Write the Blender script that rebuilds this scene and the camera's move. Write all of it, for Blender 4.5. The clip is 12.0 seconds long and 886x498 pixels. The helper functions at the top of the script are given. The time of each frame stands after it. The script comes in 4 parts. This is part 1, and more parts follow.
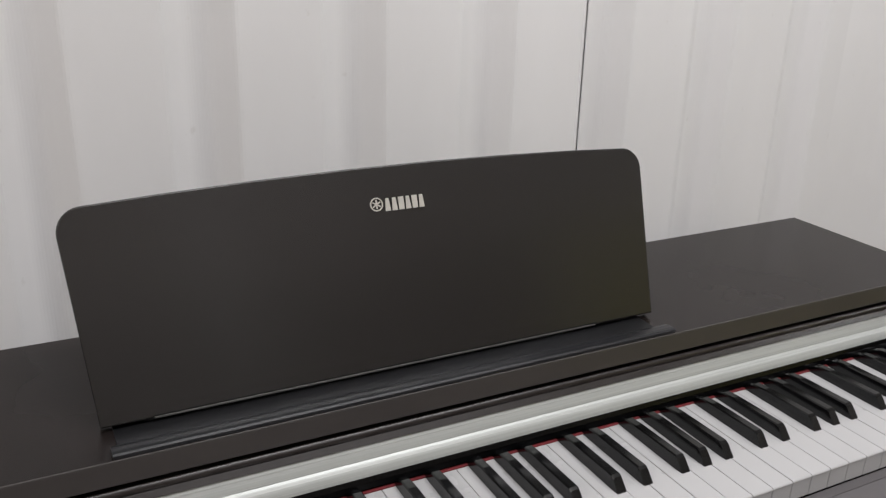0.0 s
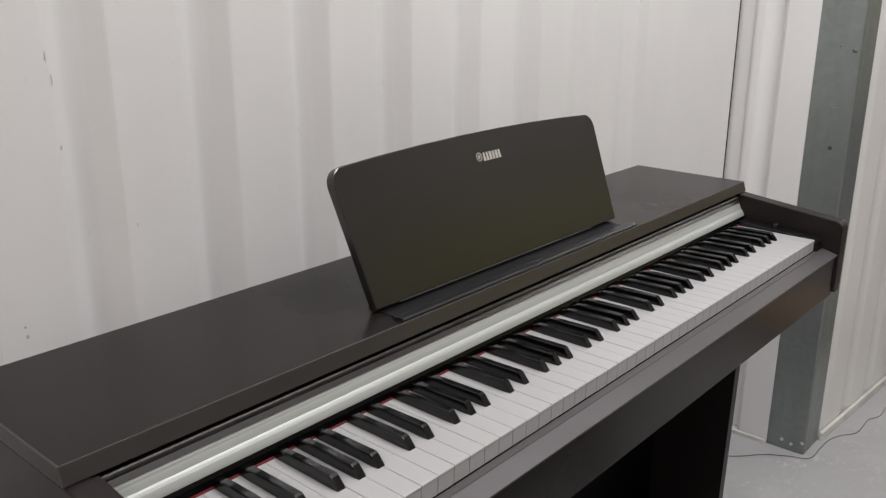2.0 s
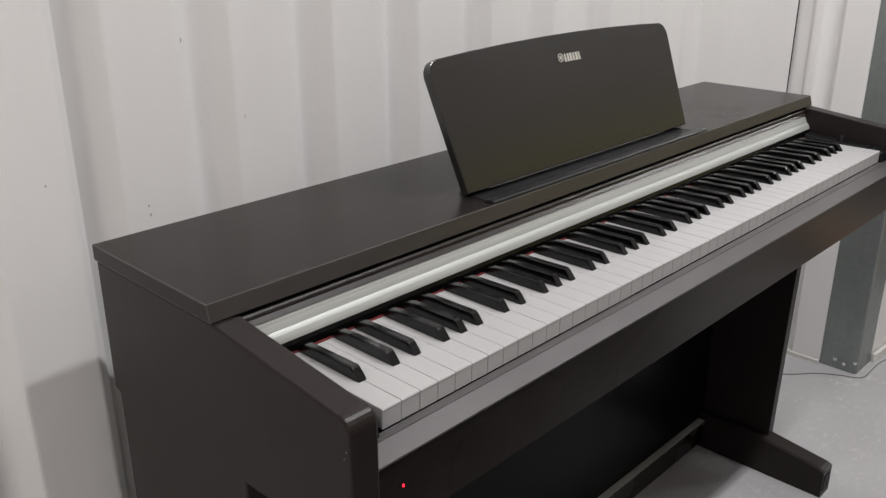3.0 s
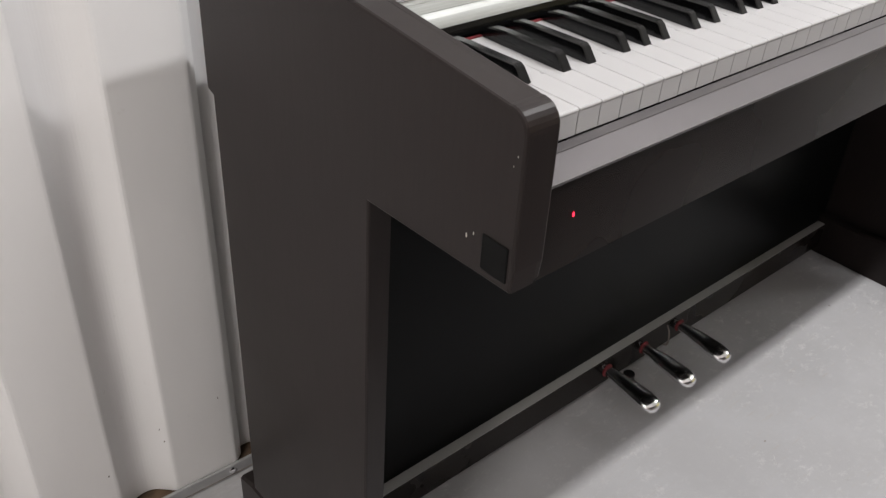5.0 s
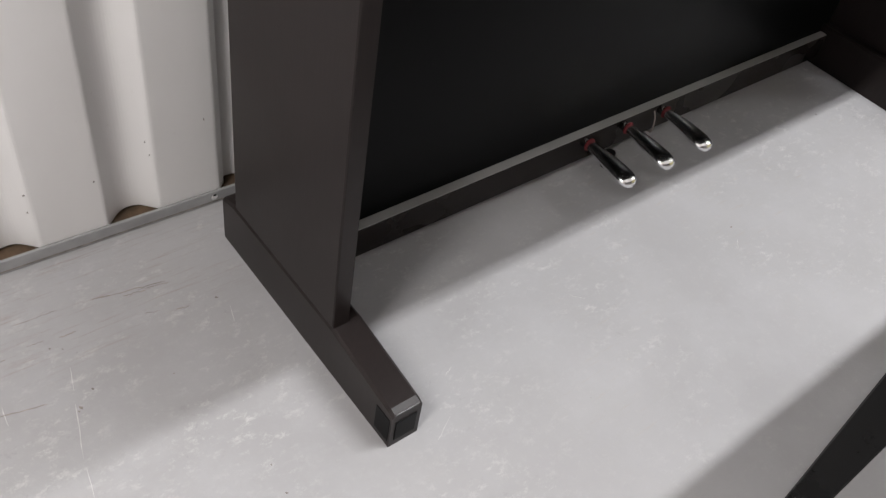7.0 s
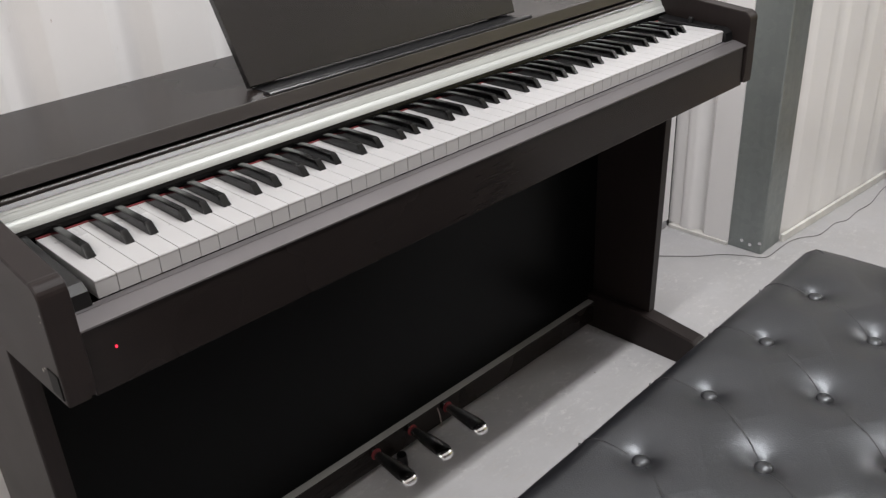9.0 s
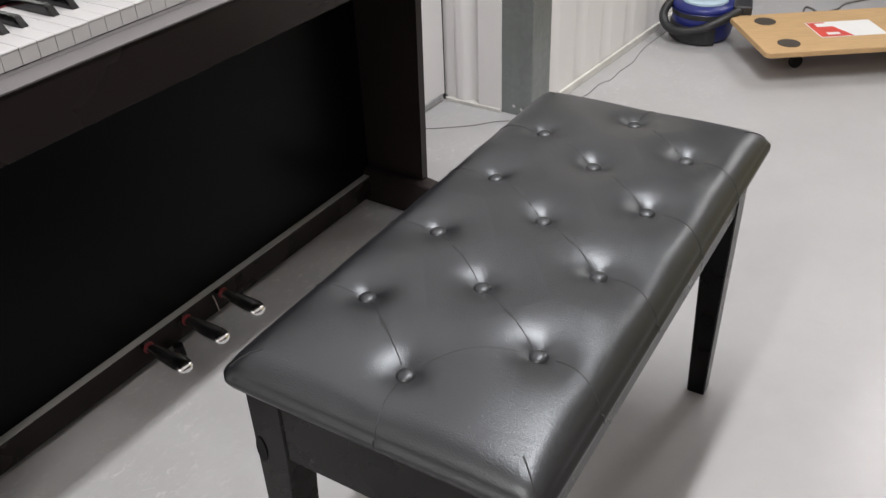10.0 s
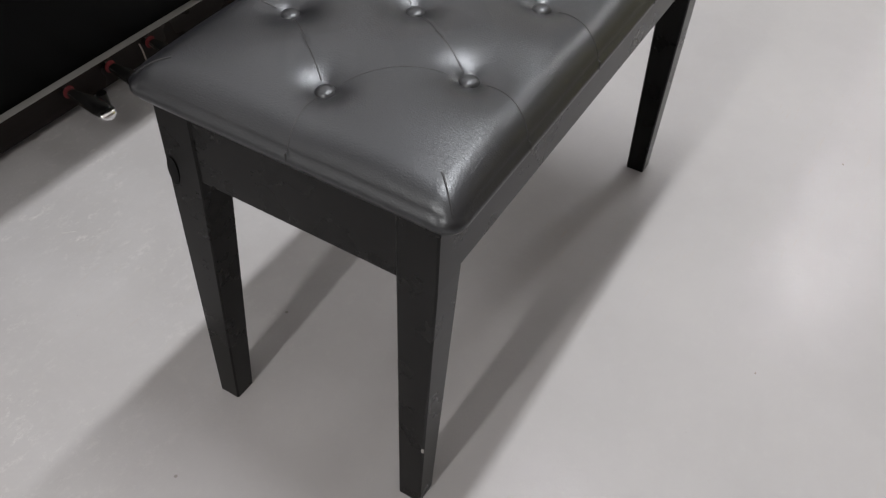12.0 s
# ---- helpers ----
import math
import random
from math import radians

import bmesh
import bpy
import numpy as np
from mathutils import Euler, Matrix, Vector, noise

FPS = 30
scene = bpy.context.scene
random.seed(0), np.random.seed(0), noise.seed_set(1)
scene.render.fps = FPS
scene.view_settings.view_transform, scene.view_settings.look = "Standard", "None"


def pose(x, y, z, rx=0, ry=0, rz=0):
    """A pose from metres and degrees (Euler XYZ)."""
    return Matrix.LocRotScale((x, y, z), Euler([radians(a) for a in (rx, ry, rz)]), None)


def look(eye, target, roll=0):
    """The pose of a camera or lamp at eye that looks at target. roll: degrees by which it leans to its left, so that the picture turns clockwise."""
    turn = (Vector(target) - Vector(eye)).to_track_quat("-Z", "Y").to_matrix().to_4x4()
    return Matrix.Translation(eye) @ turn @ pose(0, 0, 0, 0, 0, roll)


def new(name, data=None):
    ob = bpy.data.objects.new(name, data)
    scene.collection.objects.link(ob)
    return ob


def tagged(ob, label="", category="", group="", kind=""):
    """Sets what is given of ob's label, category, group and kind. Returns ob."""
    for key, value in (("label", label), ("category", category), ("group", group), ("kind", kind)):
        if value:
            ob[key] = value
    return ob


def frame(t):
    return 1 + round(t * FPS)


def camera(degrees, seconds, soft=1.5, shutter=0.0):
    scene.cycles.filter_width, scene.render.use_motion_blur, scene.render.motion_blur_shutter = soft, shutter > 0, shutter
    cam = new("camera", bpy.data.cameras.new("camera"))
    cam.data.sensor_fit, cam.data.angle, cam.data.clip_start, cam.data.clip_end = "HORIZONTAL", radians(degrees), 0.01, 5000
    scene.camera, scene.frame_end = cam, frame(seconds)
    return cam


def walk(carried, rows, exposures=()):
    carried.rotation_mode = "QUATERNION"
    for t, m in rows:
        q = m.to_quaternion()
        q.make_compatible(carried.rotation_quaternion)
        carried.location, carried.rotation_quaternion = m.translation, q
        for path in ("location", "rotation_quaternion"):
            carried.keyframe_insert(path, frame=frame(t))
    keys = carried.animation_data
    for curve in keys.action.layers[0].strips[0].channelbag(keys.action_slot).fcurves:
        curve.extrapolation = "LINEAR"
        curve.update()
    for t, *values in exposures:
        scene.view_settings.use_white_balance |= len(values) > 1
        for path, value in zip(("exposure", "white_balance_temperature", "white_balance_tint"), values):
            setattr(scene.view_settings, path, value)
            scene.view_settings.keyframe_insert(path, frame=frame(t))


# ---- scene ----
cam = camera(54.1, 12.0, soft=1.3, shutter=0.1)
PATH = [
    (0, (-0.31, -0.824, 1.221), (0.55, 0.843, 0.527), 1.5),
    (0.5, (-0.481, -0.829, 1.228), (0.718, 0.62, 0.548), 2.0),
    (1, (-0.602, -0.774, 1.211), (0.741, 0.563, 0.572), 1.2),
    (1.5, (-0.766, -0.806, 1.222), (0.627, 0.488, 0.602), 0.6),
    (2, (-0.938, -0.869, 1.225), (0.499, 0.385, 0.622), 0.1),
    (2.5, (-1.024, -0.889, 1.218), (0.406, 0.369, 0.606), -0.3),
    (3, (-1.05, -0.892, 1.179), (0.292, 0.405, 0.461), -0.2),
    (3.2, (-1.053, -0.882, 1.163), (0.257, 0.42, 0.396), -0.2),
    (4.8, (-1.028, -0.746, 1.043), (0.103, 0.506, -0.031), 2.2),
    (5, (-1.029, -0.747, 1.026), (0.082, 0.481, -0.095), 3.2),
    (5.2, (-1.026, -0.747, 1.01), (0.072, 0.447, -0.161), 4.4),
    (5.5, (-1.031, -0.765, 0.987), (0.045, 0.379, -0.251), 6.0),
    (5.8, (-1.041, -0.777, 0.964), (0.01, 0.321, -0.336), 7.4),
    (6, (-1.049, -0.788, 0.951), (-0.019, 0.28, -0.389), 8.4),
    (6.5, (-1.073, -0.803, 0.931), (-0.081, 0.184, -0.498), 11.3),
    (6.8, (-1.081, -0.809, 0.931), (-0.096, 0.157, -0.517), 11.9),
    (7, (-1.077, -0.817, 0.945), (-0.076, 0.176, -0.472), 11.0),
    (7.2, (-1.073, -0.832, 0.978), (-0.037, 0.212, -0.378), 8.5),
    (7.5, (-1.078, -0.872, 1.052), (0.023, 0.275, -0.162), 4.4),
    (7.7, (-1.075, -0.902, 1.102), (0.072, 0.307, -0.003), 1.7),
    (9.3, (-0.844, -1.235, 1.181), (0.405, 0.025, 0.258), -4.2),
    (9.5, (-0.831, -1.261, 1.158), (0.486, -0.106, 0.192), -3.5),
    (9.8, (-0.83, -1.286, 1.121), (0.555, -0.28, 0.087), -2.6),
    (9.9, (-0.83, -1.293, 1.113), (0.561, -0.333, 0.044), -2.5),
    (10, (-0.826, -1.295, 1.11), (0.553, -0.376, -0.01), -2.5),
    (10.2, (-0.836, -1.302, 1.08), (0.532, -0.442, -0.098), -2.1),
    (10.5, (-0.832, -1.309, 1.059), (0.483, -0.519, -0.224), -1.7),
    (11, (-0.842, -1.322, 1.018), (0.409, -0.621, -0.377), -0.1),
    (11.5, (-0.846, -1.332, 0.995), (0.354, -0.682, -0.468), 1.3),
    (12, (-0.825, -1.33, 1.007), (0.377, -0.644, -0.437), 3.3),
]
EXPOSURES = [(0, -0.43, 6430, 10), (1.5, -0.43, 6480, 10), (2.5, -0.42, 6500, 10), (3.2, -0.28, 6500, 10), (4.8, 0.06, 6500, 10), (5.5, 0.26, 6470, 10), (6.5, 0.28, 6430, 10), (7.5, 0.36, 6400, 10), (9.3, 0.0, 6500, 10), (9.8, 0.16, 6500, 10), (10.3, 0.20, 6560, 10), (11, 0.08, 6500, 10), (12, 0.02, 6500, 10)]
walk(cam, [(t, look(eye, aim, lean)) for t, eye, aim, lean in PATH], EXPOSURES)

# ---- light ----
world = bpy.data.worlds.new("world")
scene.world = world
world.use_nodes = True
world.node_tree.nodes["Background"].inputs[0].default_value = (0.6, 0.65, 0.75, 1)
world.node_tree.nodes["Background"].inputs[1].default_value = 0.02


def strip_light(x, y, z, length, watts, colour):
    """A ceiling batten that runs along the corridor; its two faces slant outwards like a prismatic cover."""
    for tilt in (-42, 42):
        data = bpy.data.lights.new("strip_light", "AREA")
        data.shape, data.size, data.size_y = "RECTANGLE", length, 0.04
        data.energy, data.color = watts / 2, colour
        ob = new("strip_light", data)
        ob.matrix_world = pose(x, y + 0.02 * math.copysign(1, tilt), z, tilt)


CEILING = 2.7
for lx, ly, watts, colour in (
    (-2.55, -0.98, 60, (1.0, 0.965, 0.92)),
    (0.42, -0.98, 62, (1.0, 0.99, 0.995)),
    (3.37, -1.47, 36, (1.0, 0.99, 0.985)),
    (6.3, -1.45, 38, (1.0, 0.99, 0.985)),
):
    strip_light(lx, ly, CEILING - 0.15, 1.3, watts, colour)

# ---- materials ----


def mat(name, base, rough=0.5, metal=0.0, spec=0.5):
    m = bpy.data.materials.new(name)
    m.use_nodes = True
    b = m.node_tree.nodes["Principled BSDF"]
    b.inputs["Base Color"].default_value = (*base, 1)
    b.inputs["Roughness"].default_value = rough
    b.inputs["Metallic"].default_value = metal
    b.inputs["Specular IOR Level"].default_value = spec
    return m, m.node_tree, b


def coords(nt, scale=(1, 1, 1), kind="Object"):
    tc = nt.nodes.new("ShaderNodeTexCoord")
    mp = nt.nodes.new("ShaderNodeMapping")
    mp.inputs["Scale"].default_value = scale
    nt.links.new(tc.outputs[kind], mp.inputs[0])
    return mp.outputs[0]


def noise_tex(nt, vec, scale, detail=4, rough=0.55):
    n = nt.nodes.new("ShaderNodeTexNoise")
    n.inputs["Scale"].default_value, n.inputs["Detail"].default_value, n.inputs["Roughness"].default_value = scale, detail, rough
    nt.links.new(vec, n.inputs["Vector"])
    return n.outputs["Fac"]


def ramp(nt, fac, stops):
    r = nt.nodes.new("ShaderNodeValToRGB")
    while len(r.color_ramp.elements) < len(stops):
        r.color_ramp.elements.new(0.5)
    for e, (p, c) in zip(r.color_ramp.elements, stops):
        e.position, e.color = p, (*c, 1) if len(c) == 3 else c
    nt.links.new(fac, r.inputs[0])
    return r.outputs[0]


def mix(nt, fac, a, b, mode="MIX"):
    n = nt.nodes.new("ShaderNodeMix")
    n.data_type, n.blend_type = "RGBA", mode
    for sock, v in ((n.inputs[0], fac), (n.inputs[6], a), (n.inputs[7], b)):
        if isinstance(v, (int, float)):
            sock.default_value = v
        elif isinstance(v, tuple):
            sock.default_value = (*v, 1)
        else:
            nt.links.new(v, sock)
    return n.outputs[2]


def bump(nt, b, height, strength, distance=0.001):
    n = nt.nodes.new("ShaderNodeBump")
    n.inputs["Strength"].default_value, n.inputs["Distance"].default_value = strength, distance
    nt.links.new(height, n.inputs["Height"])
    nt.links.new(n.outputs[0], b.inputs["Normal"])


def span(nt, fac, lo, hi):
    n = nt.nodes.new("ShaderNodeMapRange")
    n.inputs["To Min"].default_value, n.inputs["To Max"].default_value = lo, hi
    nt.links.new(fac, n.inputs["Value"])
    return n.outputs[0]


def wood_finish(name, base, rough, along=(3, 40, 40)):
    m, nt, b = mat(name, base, rough, spec=0.21)
    v = coords(nt, along)
    g = noise_tex(nt, v, 6, 6)
    c = ramp(nt, g, ((0.3, tuple(k * 0.9 for k in base)), (0.7, tuple(k * 1.1 for k in base))))
    nt.links.new(c, b.inputs["Base Color"])
    smear = noise_tex(nt, coords(nt), 5, 3)
    nt.links.new(span(nt, smear, rough - 0.06, rough + 0.08), b.inputs["Roughness"])
    bump(nt, b, g, 0.02, 0.0003)
    return m


def plain(name, base, rough=0.5, metal=0.0, spec=0.5, vary=0.12, scale=8.0, grain=0.0):
    """A surface with mild blotches in colour and gloss, and a fine grain."""
    m, nt, b = mat(name, base, rough, metal, spec)
    n = noise_tex(nt, coords(nt), scale, 5)
    c = ramp(nt, n, ((0.3, tuple(k * (1 - vary) for k in base)), (0.7, tuple(min(1, k * (1 + vary)) for k in base))))
    nt.links.new(c, b.inputs["Base Color"])
    nt.links.new(span(nt, n, max(0.02, rough * 0.85), min(1, rough * 1.15)), b.inputs["Roughness"])
    if grain:
        bump(nt, b, noise_tex(nt, coords(nt), 400, 3), grain, 0.0005)
    return m


ROSEWOOD = wood_finish("rosewood", (0.0135, 0.0104, 0.0098), 0.25)
ROSEWOOD_SIDE = wood_finish("rosewood_side", (0.0170, 0.0128, 0.0122), 0.36, (40, 40, 3))
REST_FINISH = wood_finish("rest_finish", (0.0098, 0.0090, 0.0086), 0.21)
REST_FINISH.node_tree.nodes["Principled BSDF"].inputs["Specular IOR Level"].default_value = 0.84
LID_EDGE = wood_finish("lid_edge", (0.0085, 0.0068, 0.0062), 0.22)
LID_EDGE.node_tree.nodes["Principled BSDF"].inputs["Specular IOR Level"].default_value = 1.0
# lighter than the rosewood: edge highlights put into the colour
HIGHLIGHT_EDGE = plain("highlight_edge", (0.030, 0.026, 0.025), 0.30, spec=0.9, vary=0.05)
LACQUER = plain("dark_lacquer", (0.016, 0.012, 0.011), 0.30, spec=0.6, vary=0.05)
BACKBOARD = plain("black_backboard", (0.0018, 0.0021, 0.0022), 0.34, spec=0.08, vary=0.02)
BLACK_PLASTIC = plain("black_plastic", (0.005, 0.005, 0.0055), 0.35, spec=0.4)
BASE_SATIN = plain("base_satin", (0.0085, 0.0085, 0.0095), 0.42, spec=0.35, vary=0.1)
LEDGE_SATIN = plain("ledge_satin", (0.0085, 0.0086, 0.0105), 0.34, spec=0.45, vary=0.08)
STOP_BLACK = plain("stop_black", (0.0018, 0.0018, 0.0020), 0.2, spec=0.3)
BLACK_KEY = plain("black_key", (0.0024, 0.0024, 0.0027), 0.17, spec=0.5)
WHITE_KEY = plain("white_key", (0.43, 0.424, 0.428), 0.28, spec=0.4, vary=0.02)
RED_FELT = plain("red_felt", (0.15, 0.013, 0.017), 0.95, vary=0.3, scale=200)
CHROME = plain("chrome", (0.88, 0.88, 0.89), 0.16, 1.0, vary=0.03)
BADGE = plain("badge_silver", (0.62, 0.60, 0.55), 0.35, 0.6, vary=0.05)
BENCH_WOOD = plain("satin_black_wood", (0.0028, 0.0027, 0.0026), 0.28, spec=0.20, vary=0.15, scale=20)
EDGING = plain("grey_edging", (0.36, 0.355, 0.345), 0.36, vary=0.1)
# grey for the painted highlight under the music rest
REST_GLINT = plain("rest_glint", (0.05, 0.049, 0.048), 0.4, vary=0.1)
CORD_PINK = plain("cord_pink", (0.36, 0.31, 0.29), 0.55)
PLUG_BLACK = plain("plug_black", (0.0030, 0.0030, 0.0031), 0.5, spec=0.12)
PAD_BROWN = plain("pad_brown", (0.045, 0.036, 0.028), 0.8, vary=0.2)
RUBBER = plain("black_rubber", (0.009, 0.009, 0.009), 0.65, spec=0.3)


def brushed_silver():
    m, nt, b = mat("brushed_silver", (0.62, 0.64, 0.60), 0.45, 0.3, 0.42)
    g = noise_tex(nt, coords(nt, (0.6, 260, 260)), 3, 5)
    c = ramp(nt, g, ((0.3, (0.37, 0.382, 0.366)), (0.7, (0.47, 0.482, 0.465))))
    nt.links.new(c, b.inputs["Base Color"])
    bump(nt, b, g, 0.12, 0.0004)
    return m


SILVER = brushed_silver()
SLIP_FINISH = plain("slip_finish", (0.145, 0.136, 0.140), 0.36, 0.5, spec=0.5, vary=0.05)


def painted_wall(name, base):
    """White painted steel with faint stains, rubs and chips."""
    m, nt, b = mat(name, base, 0.42)
    v = coords(nt, kind="Object")
    stain = noise_tex(nt, coords(nt, (1.2, 1.2, 0.5)), 3.0, 6, 0.6)
    c = ramp(nt, stain, ((0.30, tuple(k * 0.93 for k in base)), (0.65, base)))
    dirt = noise_tex(nt, v, 55, 3)
    dm = ramp(nt, dirt, ((0.70, (0, 0, 0)), (0.80, (1, 1, 1))))
    c = mix(nt, span(nt, dm, 0.0, 0.18), c, (0.42, 0.38, 0.33))
    nt.links.new(c, b.inputs["Base Color"])
    nt.links.new(span(nt, stain, 0.34, 0.52), b.inputs["Roughness"])
    bump(nt, b, noise_tex(nt, v, 14, 4), 0.12, 0.002)
    return m


WALL = painted_wall("white_painted_steel", (0.80, 0.787, 0.784))
CEIL = painted_wall("ceiling_white", (0.72, 0.71, 0.70))


def floor_paint():
    base = (0.42, 0.42, 0.43)
    m, nt, b = mat("grey_floor_paint", base, 0.5, spec=0.2)
    b.inputs["Coat Weight"].default_value, b.inputs["Coat Roughness"].default_value = 0.17, 0.06
    v = coords(nt)
    big = noise_tex(nt, v, 1.6, 5, 0.6)
    c = ramp(nt, big, ((0.3, (0.352, 0.347, 0.353)), (0.7, (0.411, 0.405, 0.412))))
    patch = noise_tex(nt, v, 7, 6, 0.65)
    pm = ramp(nt, patch, ((0.42, (0, 0, 0)), (0.66, (1, 1, 1))))
    sep = nt.nodes.new("ShaderNodeSeparateXYZ")
    nt.links.new(v, sep.inputs[0])
    trod = nt.nodes.new("ShaderNodeMapRange")
    trod.inputs["From Min"].default_value, trod.inputs["From Max"].default_value = -1.1, -0.45
    trod.inputs["To Min"].default_value, trod.inputs["To Max"].default_value = 0.35, 1.0
    nt.links.new(sep.outputs["Y"], trod.inputs["Value"])
    c = mix(nt, span(nt, mix(nt, 1.0, pm, trod.outputs[0], "MULTIPLY"), 0.0, 0.30), c, (0.47, 0.47, 0.49))
    fine = noise_tex(nt, v, 60, 6, 0.75)
    fm = ramp(nt, fine, ((0.55, (0, 0, 0)), (0.70, (1, 1, 1))))
    c = mix(nt, span(nt, mix(nt, 1.0, fm, trod.outputs[0], "MULTIPLY"), 0.0, 0.15), c, (0.56, 0.55, 0.535))
    scratch = noise_tex(nt, coords(nt, (3, 34, 1)), 5, 5, 0.75)
    sm = ramp(nt, scratch, ((0.58, (0, 0, 0)), (0.68, (1, 1, 1))))
    where = ramp(nt, noise_tex(nt, v, 1.9, 2), ((0.46, (0, 0, 0)), (0.60, (1, 1, 1))))
    c = mix(nt, span(nt, mix(nt, 1.0, sm, where, "MULTIPLY"), 0.0, 0.50), c, (0.40, 0.355, 0.31))
    # worn strip along the wall: pale flakes and brown scratches
    near = nt.nodes.new("ShaderNodeMapRange")
    near.inputs["From Min"].default_value, near.inputs["From Max"].default_value = -0.85, -0.25
    nt.links.new(sep.outputs["Y"], near.inputs["Value"])
    worn = mix(nt, 1.0, near.outputs[0], ramp(nt, noise_tex(nt, v, 4.5, 4, 0.65), ((0.42, (0.0, 0.0, 0.0)), (0.64, (1, 1, 1)))), "MULTIPLY")
    flake = ramp(nt, noise_tex(nt, coords(nt, (1.0, 1.5, 1.0)), 34, 7, 0.8), ((0.53, (0, 0, 0)), (0.66, (1, 1, 1))))
    c = mix(nt, span(nt, mix(nt, 1.0, flake, worn, "MULTIPLY"), 0.0, 0.8), c, (0.62, 0.615, 0.60))
    pit = ramp(nt, noise_tex(nt, v, 46, 5, 0.8), ((0.60, (0, 0, 0)), (0.66, (1, 1, 1))))
    c = mix(nt, span(nt, mix(nt, 1.0, pit, worn, "MULTIPLY"), 0.0, 0.35), c, (0.24, 0.235, 0.235))
    line = nt.nodes.new("ShaderNodeMapping")
    line.inputs["Rotation"].default_value = (0, 0, radians(6))
    line.inputs["Scale"].default_value = (2.4, 60, 1)
    nt.links.new(v, line.inputs[0])
    drag = ramp(nt, noise_tex(nt, line.outputs[0], 3.2, 6, 0.8), ((0.54, (0, 0, 0)), (0.64, (1, 1, 1))))
    band = nt.nodes.new("ShaderNodeMapRange")
    band.interpolation_type = "SMOOTHSTEP"
    band.inputs["From Min"].default_value, band.inputs["From Max"].default_value = -0.13, -0.02
    nt.links.new(sep.outputs["Y"], band.inputs["Value"])
    west = nt.nodes.new("ShaderNodeMapRange")
    west.inputs["From Min"].default_value, west.inputs["From Max"].default_value = -0.60, -0.80
    nt.links.new(sep.outputs["X"], west.inputs["Value"])
    c = mix(nt, span(nt, mix(nt, 1.0, mix(nt, 1.0, drag, west.outputs[0], "MULTIPLY"), band.outputs[0], "MULTIPLY"), 0.0, 0.60), c, (0.30, 0.25, 0.215))
    speck = nt.nodes.new("ShaderNodeTexVoronoi")
    speck.inputs["Scale"].default_value = 9
    nt.links.new(v, speck.inputs["Vector"])
    km = ramp(nt, speck.outputs["Distance"], ((0.0, (1, 1, 1)), (0.018, (1, 1, 1)), (0.026, (0, 0, 0))))
    c = mix(nt, span(nt, km, 0.0, 0.6), c, (0.16, 0.14, 0.12))
    nt.links.new(c, b.inputs["Base Color"])
    nt.links.new(span(nt, big, 0.46, 0.58), b.inputs["Roughness"])
    bump(nt, b, noise_tex(nt, v, 75, 5, 0.75), 0.32, 0.0013)
    nt.links.new(b.inputs["Normal"].links[0].from_socket, b.inputs["Coat Normal"])
    return m


FLOOR = floor_paint()
# colours of the unseen opposite side, chosen for the piano's reflections
DOOR_PAINT = plain("door_paint", (0.46, 0.42, 0.16), 0.4)
REFLECTED_BROWN = plain("reflected_brown", (0.335, 0.30, 0.275), 0.5)
DOOR_BROWN = plain("door_brown", (0.20, 0.175, 0.16), 0.45)


def galvanised():
    m, nt, b = mat("galvanised_steel", (0.30, 0.33, 0.32), 0.42, 0.75)
    v = coords(nt)
    s = nt.nodes.new("ShaderNodeTexVoronoi")
    s.inputs["Scale"].default_value = 60
    nt.links.new(v, s.inputs["Vector"])
    c = ramp(nt, s.outputs["Color"], ((0.1, (0.285, 0.312, 0.306)), (0.9, (0.325, 0.352, 0.345))))
    streak = noise_tex(nt, coords(nt, (6, 6, 0.8)), 6, 5)
    c = mix(nt, span(nt, streak, 0.0, 0.5), c, (0.20, 0.215, 0.21))
    nt.links.new(c, b.inputs["Base Color"])
    nt.links.new(span(nt, streak, 0.32, 0.55), b.inputs["Roughness"])
    return m


GALV = galvanised()
RAIL = plain("grey_rail_paint", (0.33, 0.33, 0.335), 0.45, vary=0.15, scale=20)
SILL_WHITE = plain("sill_white", (0.62, 0.61, 0.58), 0.5, vary=0.15, scale=14)
RUST = plain("rusty_ledge", (0.10, 0.065, 0.04), 0.9, vary=0.5, scale=40, grain=0.4)
DARK_GAP = plain("dark_gap", (0.05, 0.05, 0.05), 0.8)
SEAM_GREY = plain("seam_grey", (0.06, 0.06, 0.06), 0.8)
SCUFF = plain("scuff_grey", (0.24, 0.21, 0.19), 0.8, vary=0.4, scale=90)


RUB = plain("faint_rub", (0.50, 0.45, 0.43), 0.7, vary=0.3, scale=90)


def leather():
    base = (0.015, 0.015, 0.0165)
    m, nt, b = mat("black_leather", base, 0.30, spec=0.72)
    b.inputs["Specular Tint"].default_value = (0.90, 0.95, 1.0, 1)
    v = coords(nt)
    cell = nt.nodes.new("ShaderNodeTexVoronoi")
    cell.feature = "DISTANCE_TO_EDGE"
    cell.inputs["Scale"].default_value = 330
    nt.links.new(v, cell.inputs["Vector"])
    n = noise_tex(nt, v, 9, 4)
    c = ramp(nt, n, ((0.3, (0.0080, 0.0080, 0.0092)), (0.7, (0.0120, 0.0122, 0.0142))))
    nt.links.new(c, b.inputs["Base Color"])
    nt.links.new(span(nt, n, 0.28, 0.36), b.inputs["Roughness"])
    fine = noise_tex(nt, coords(nt, (2.2, 0.7, 1.0)), 260, 4, 0.7)
    bump(nt, b, mix(nt, 0.6, cell.outputs["Distance"], fine), 0.48, 0.0010)
    return m


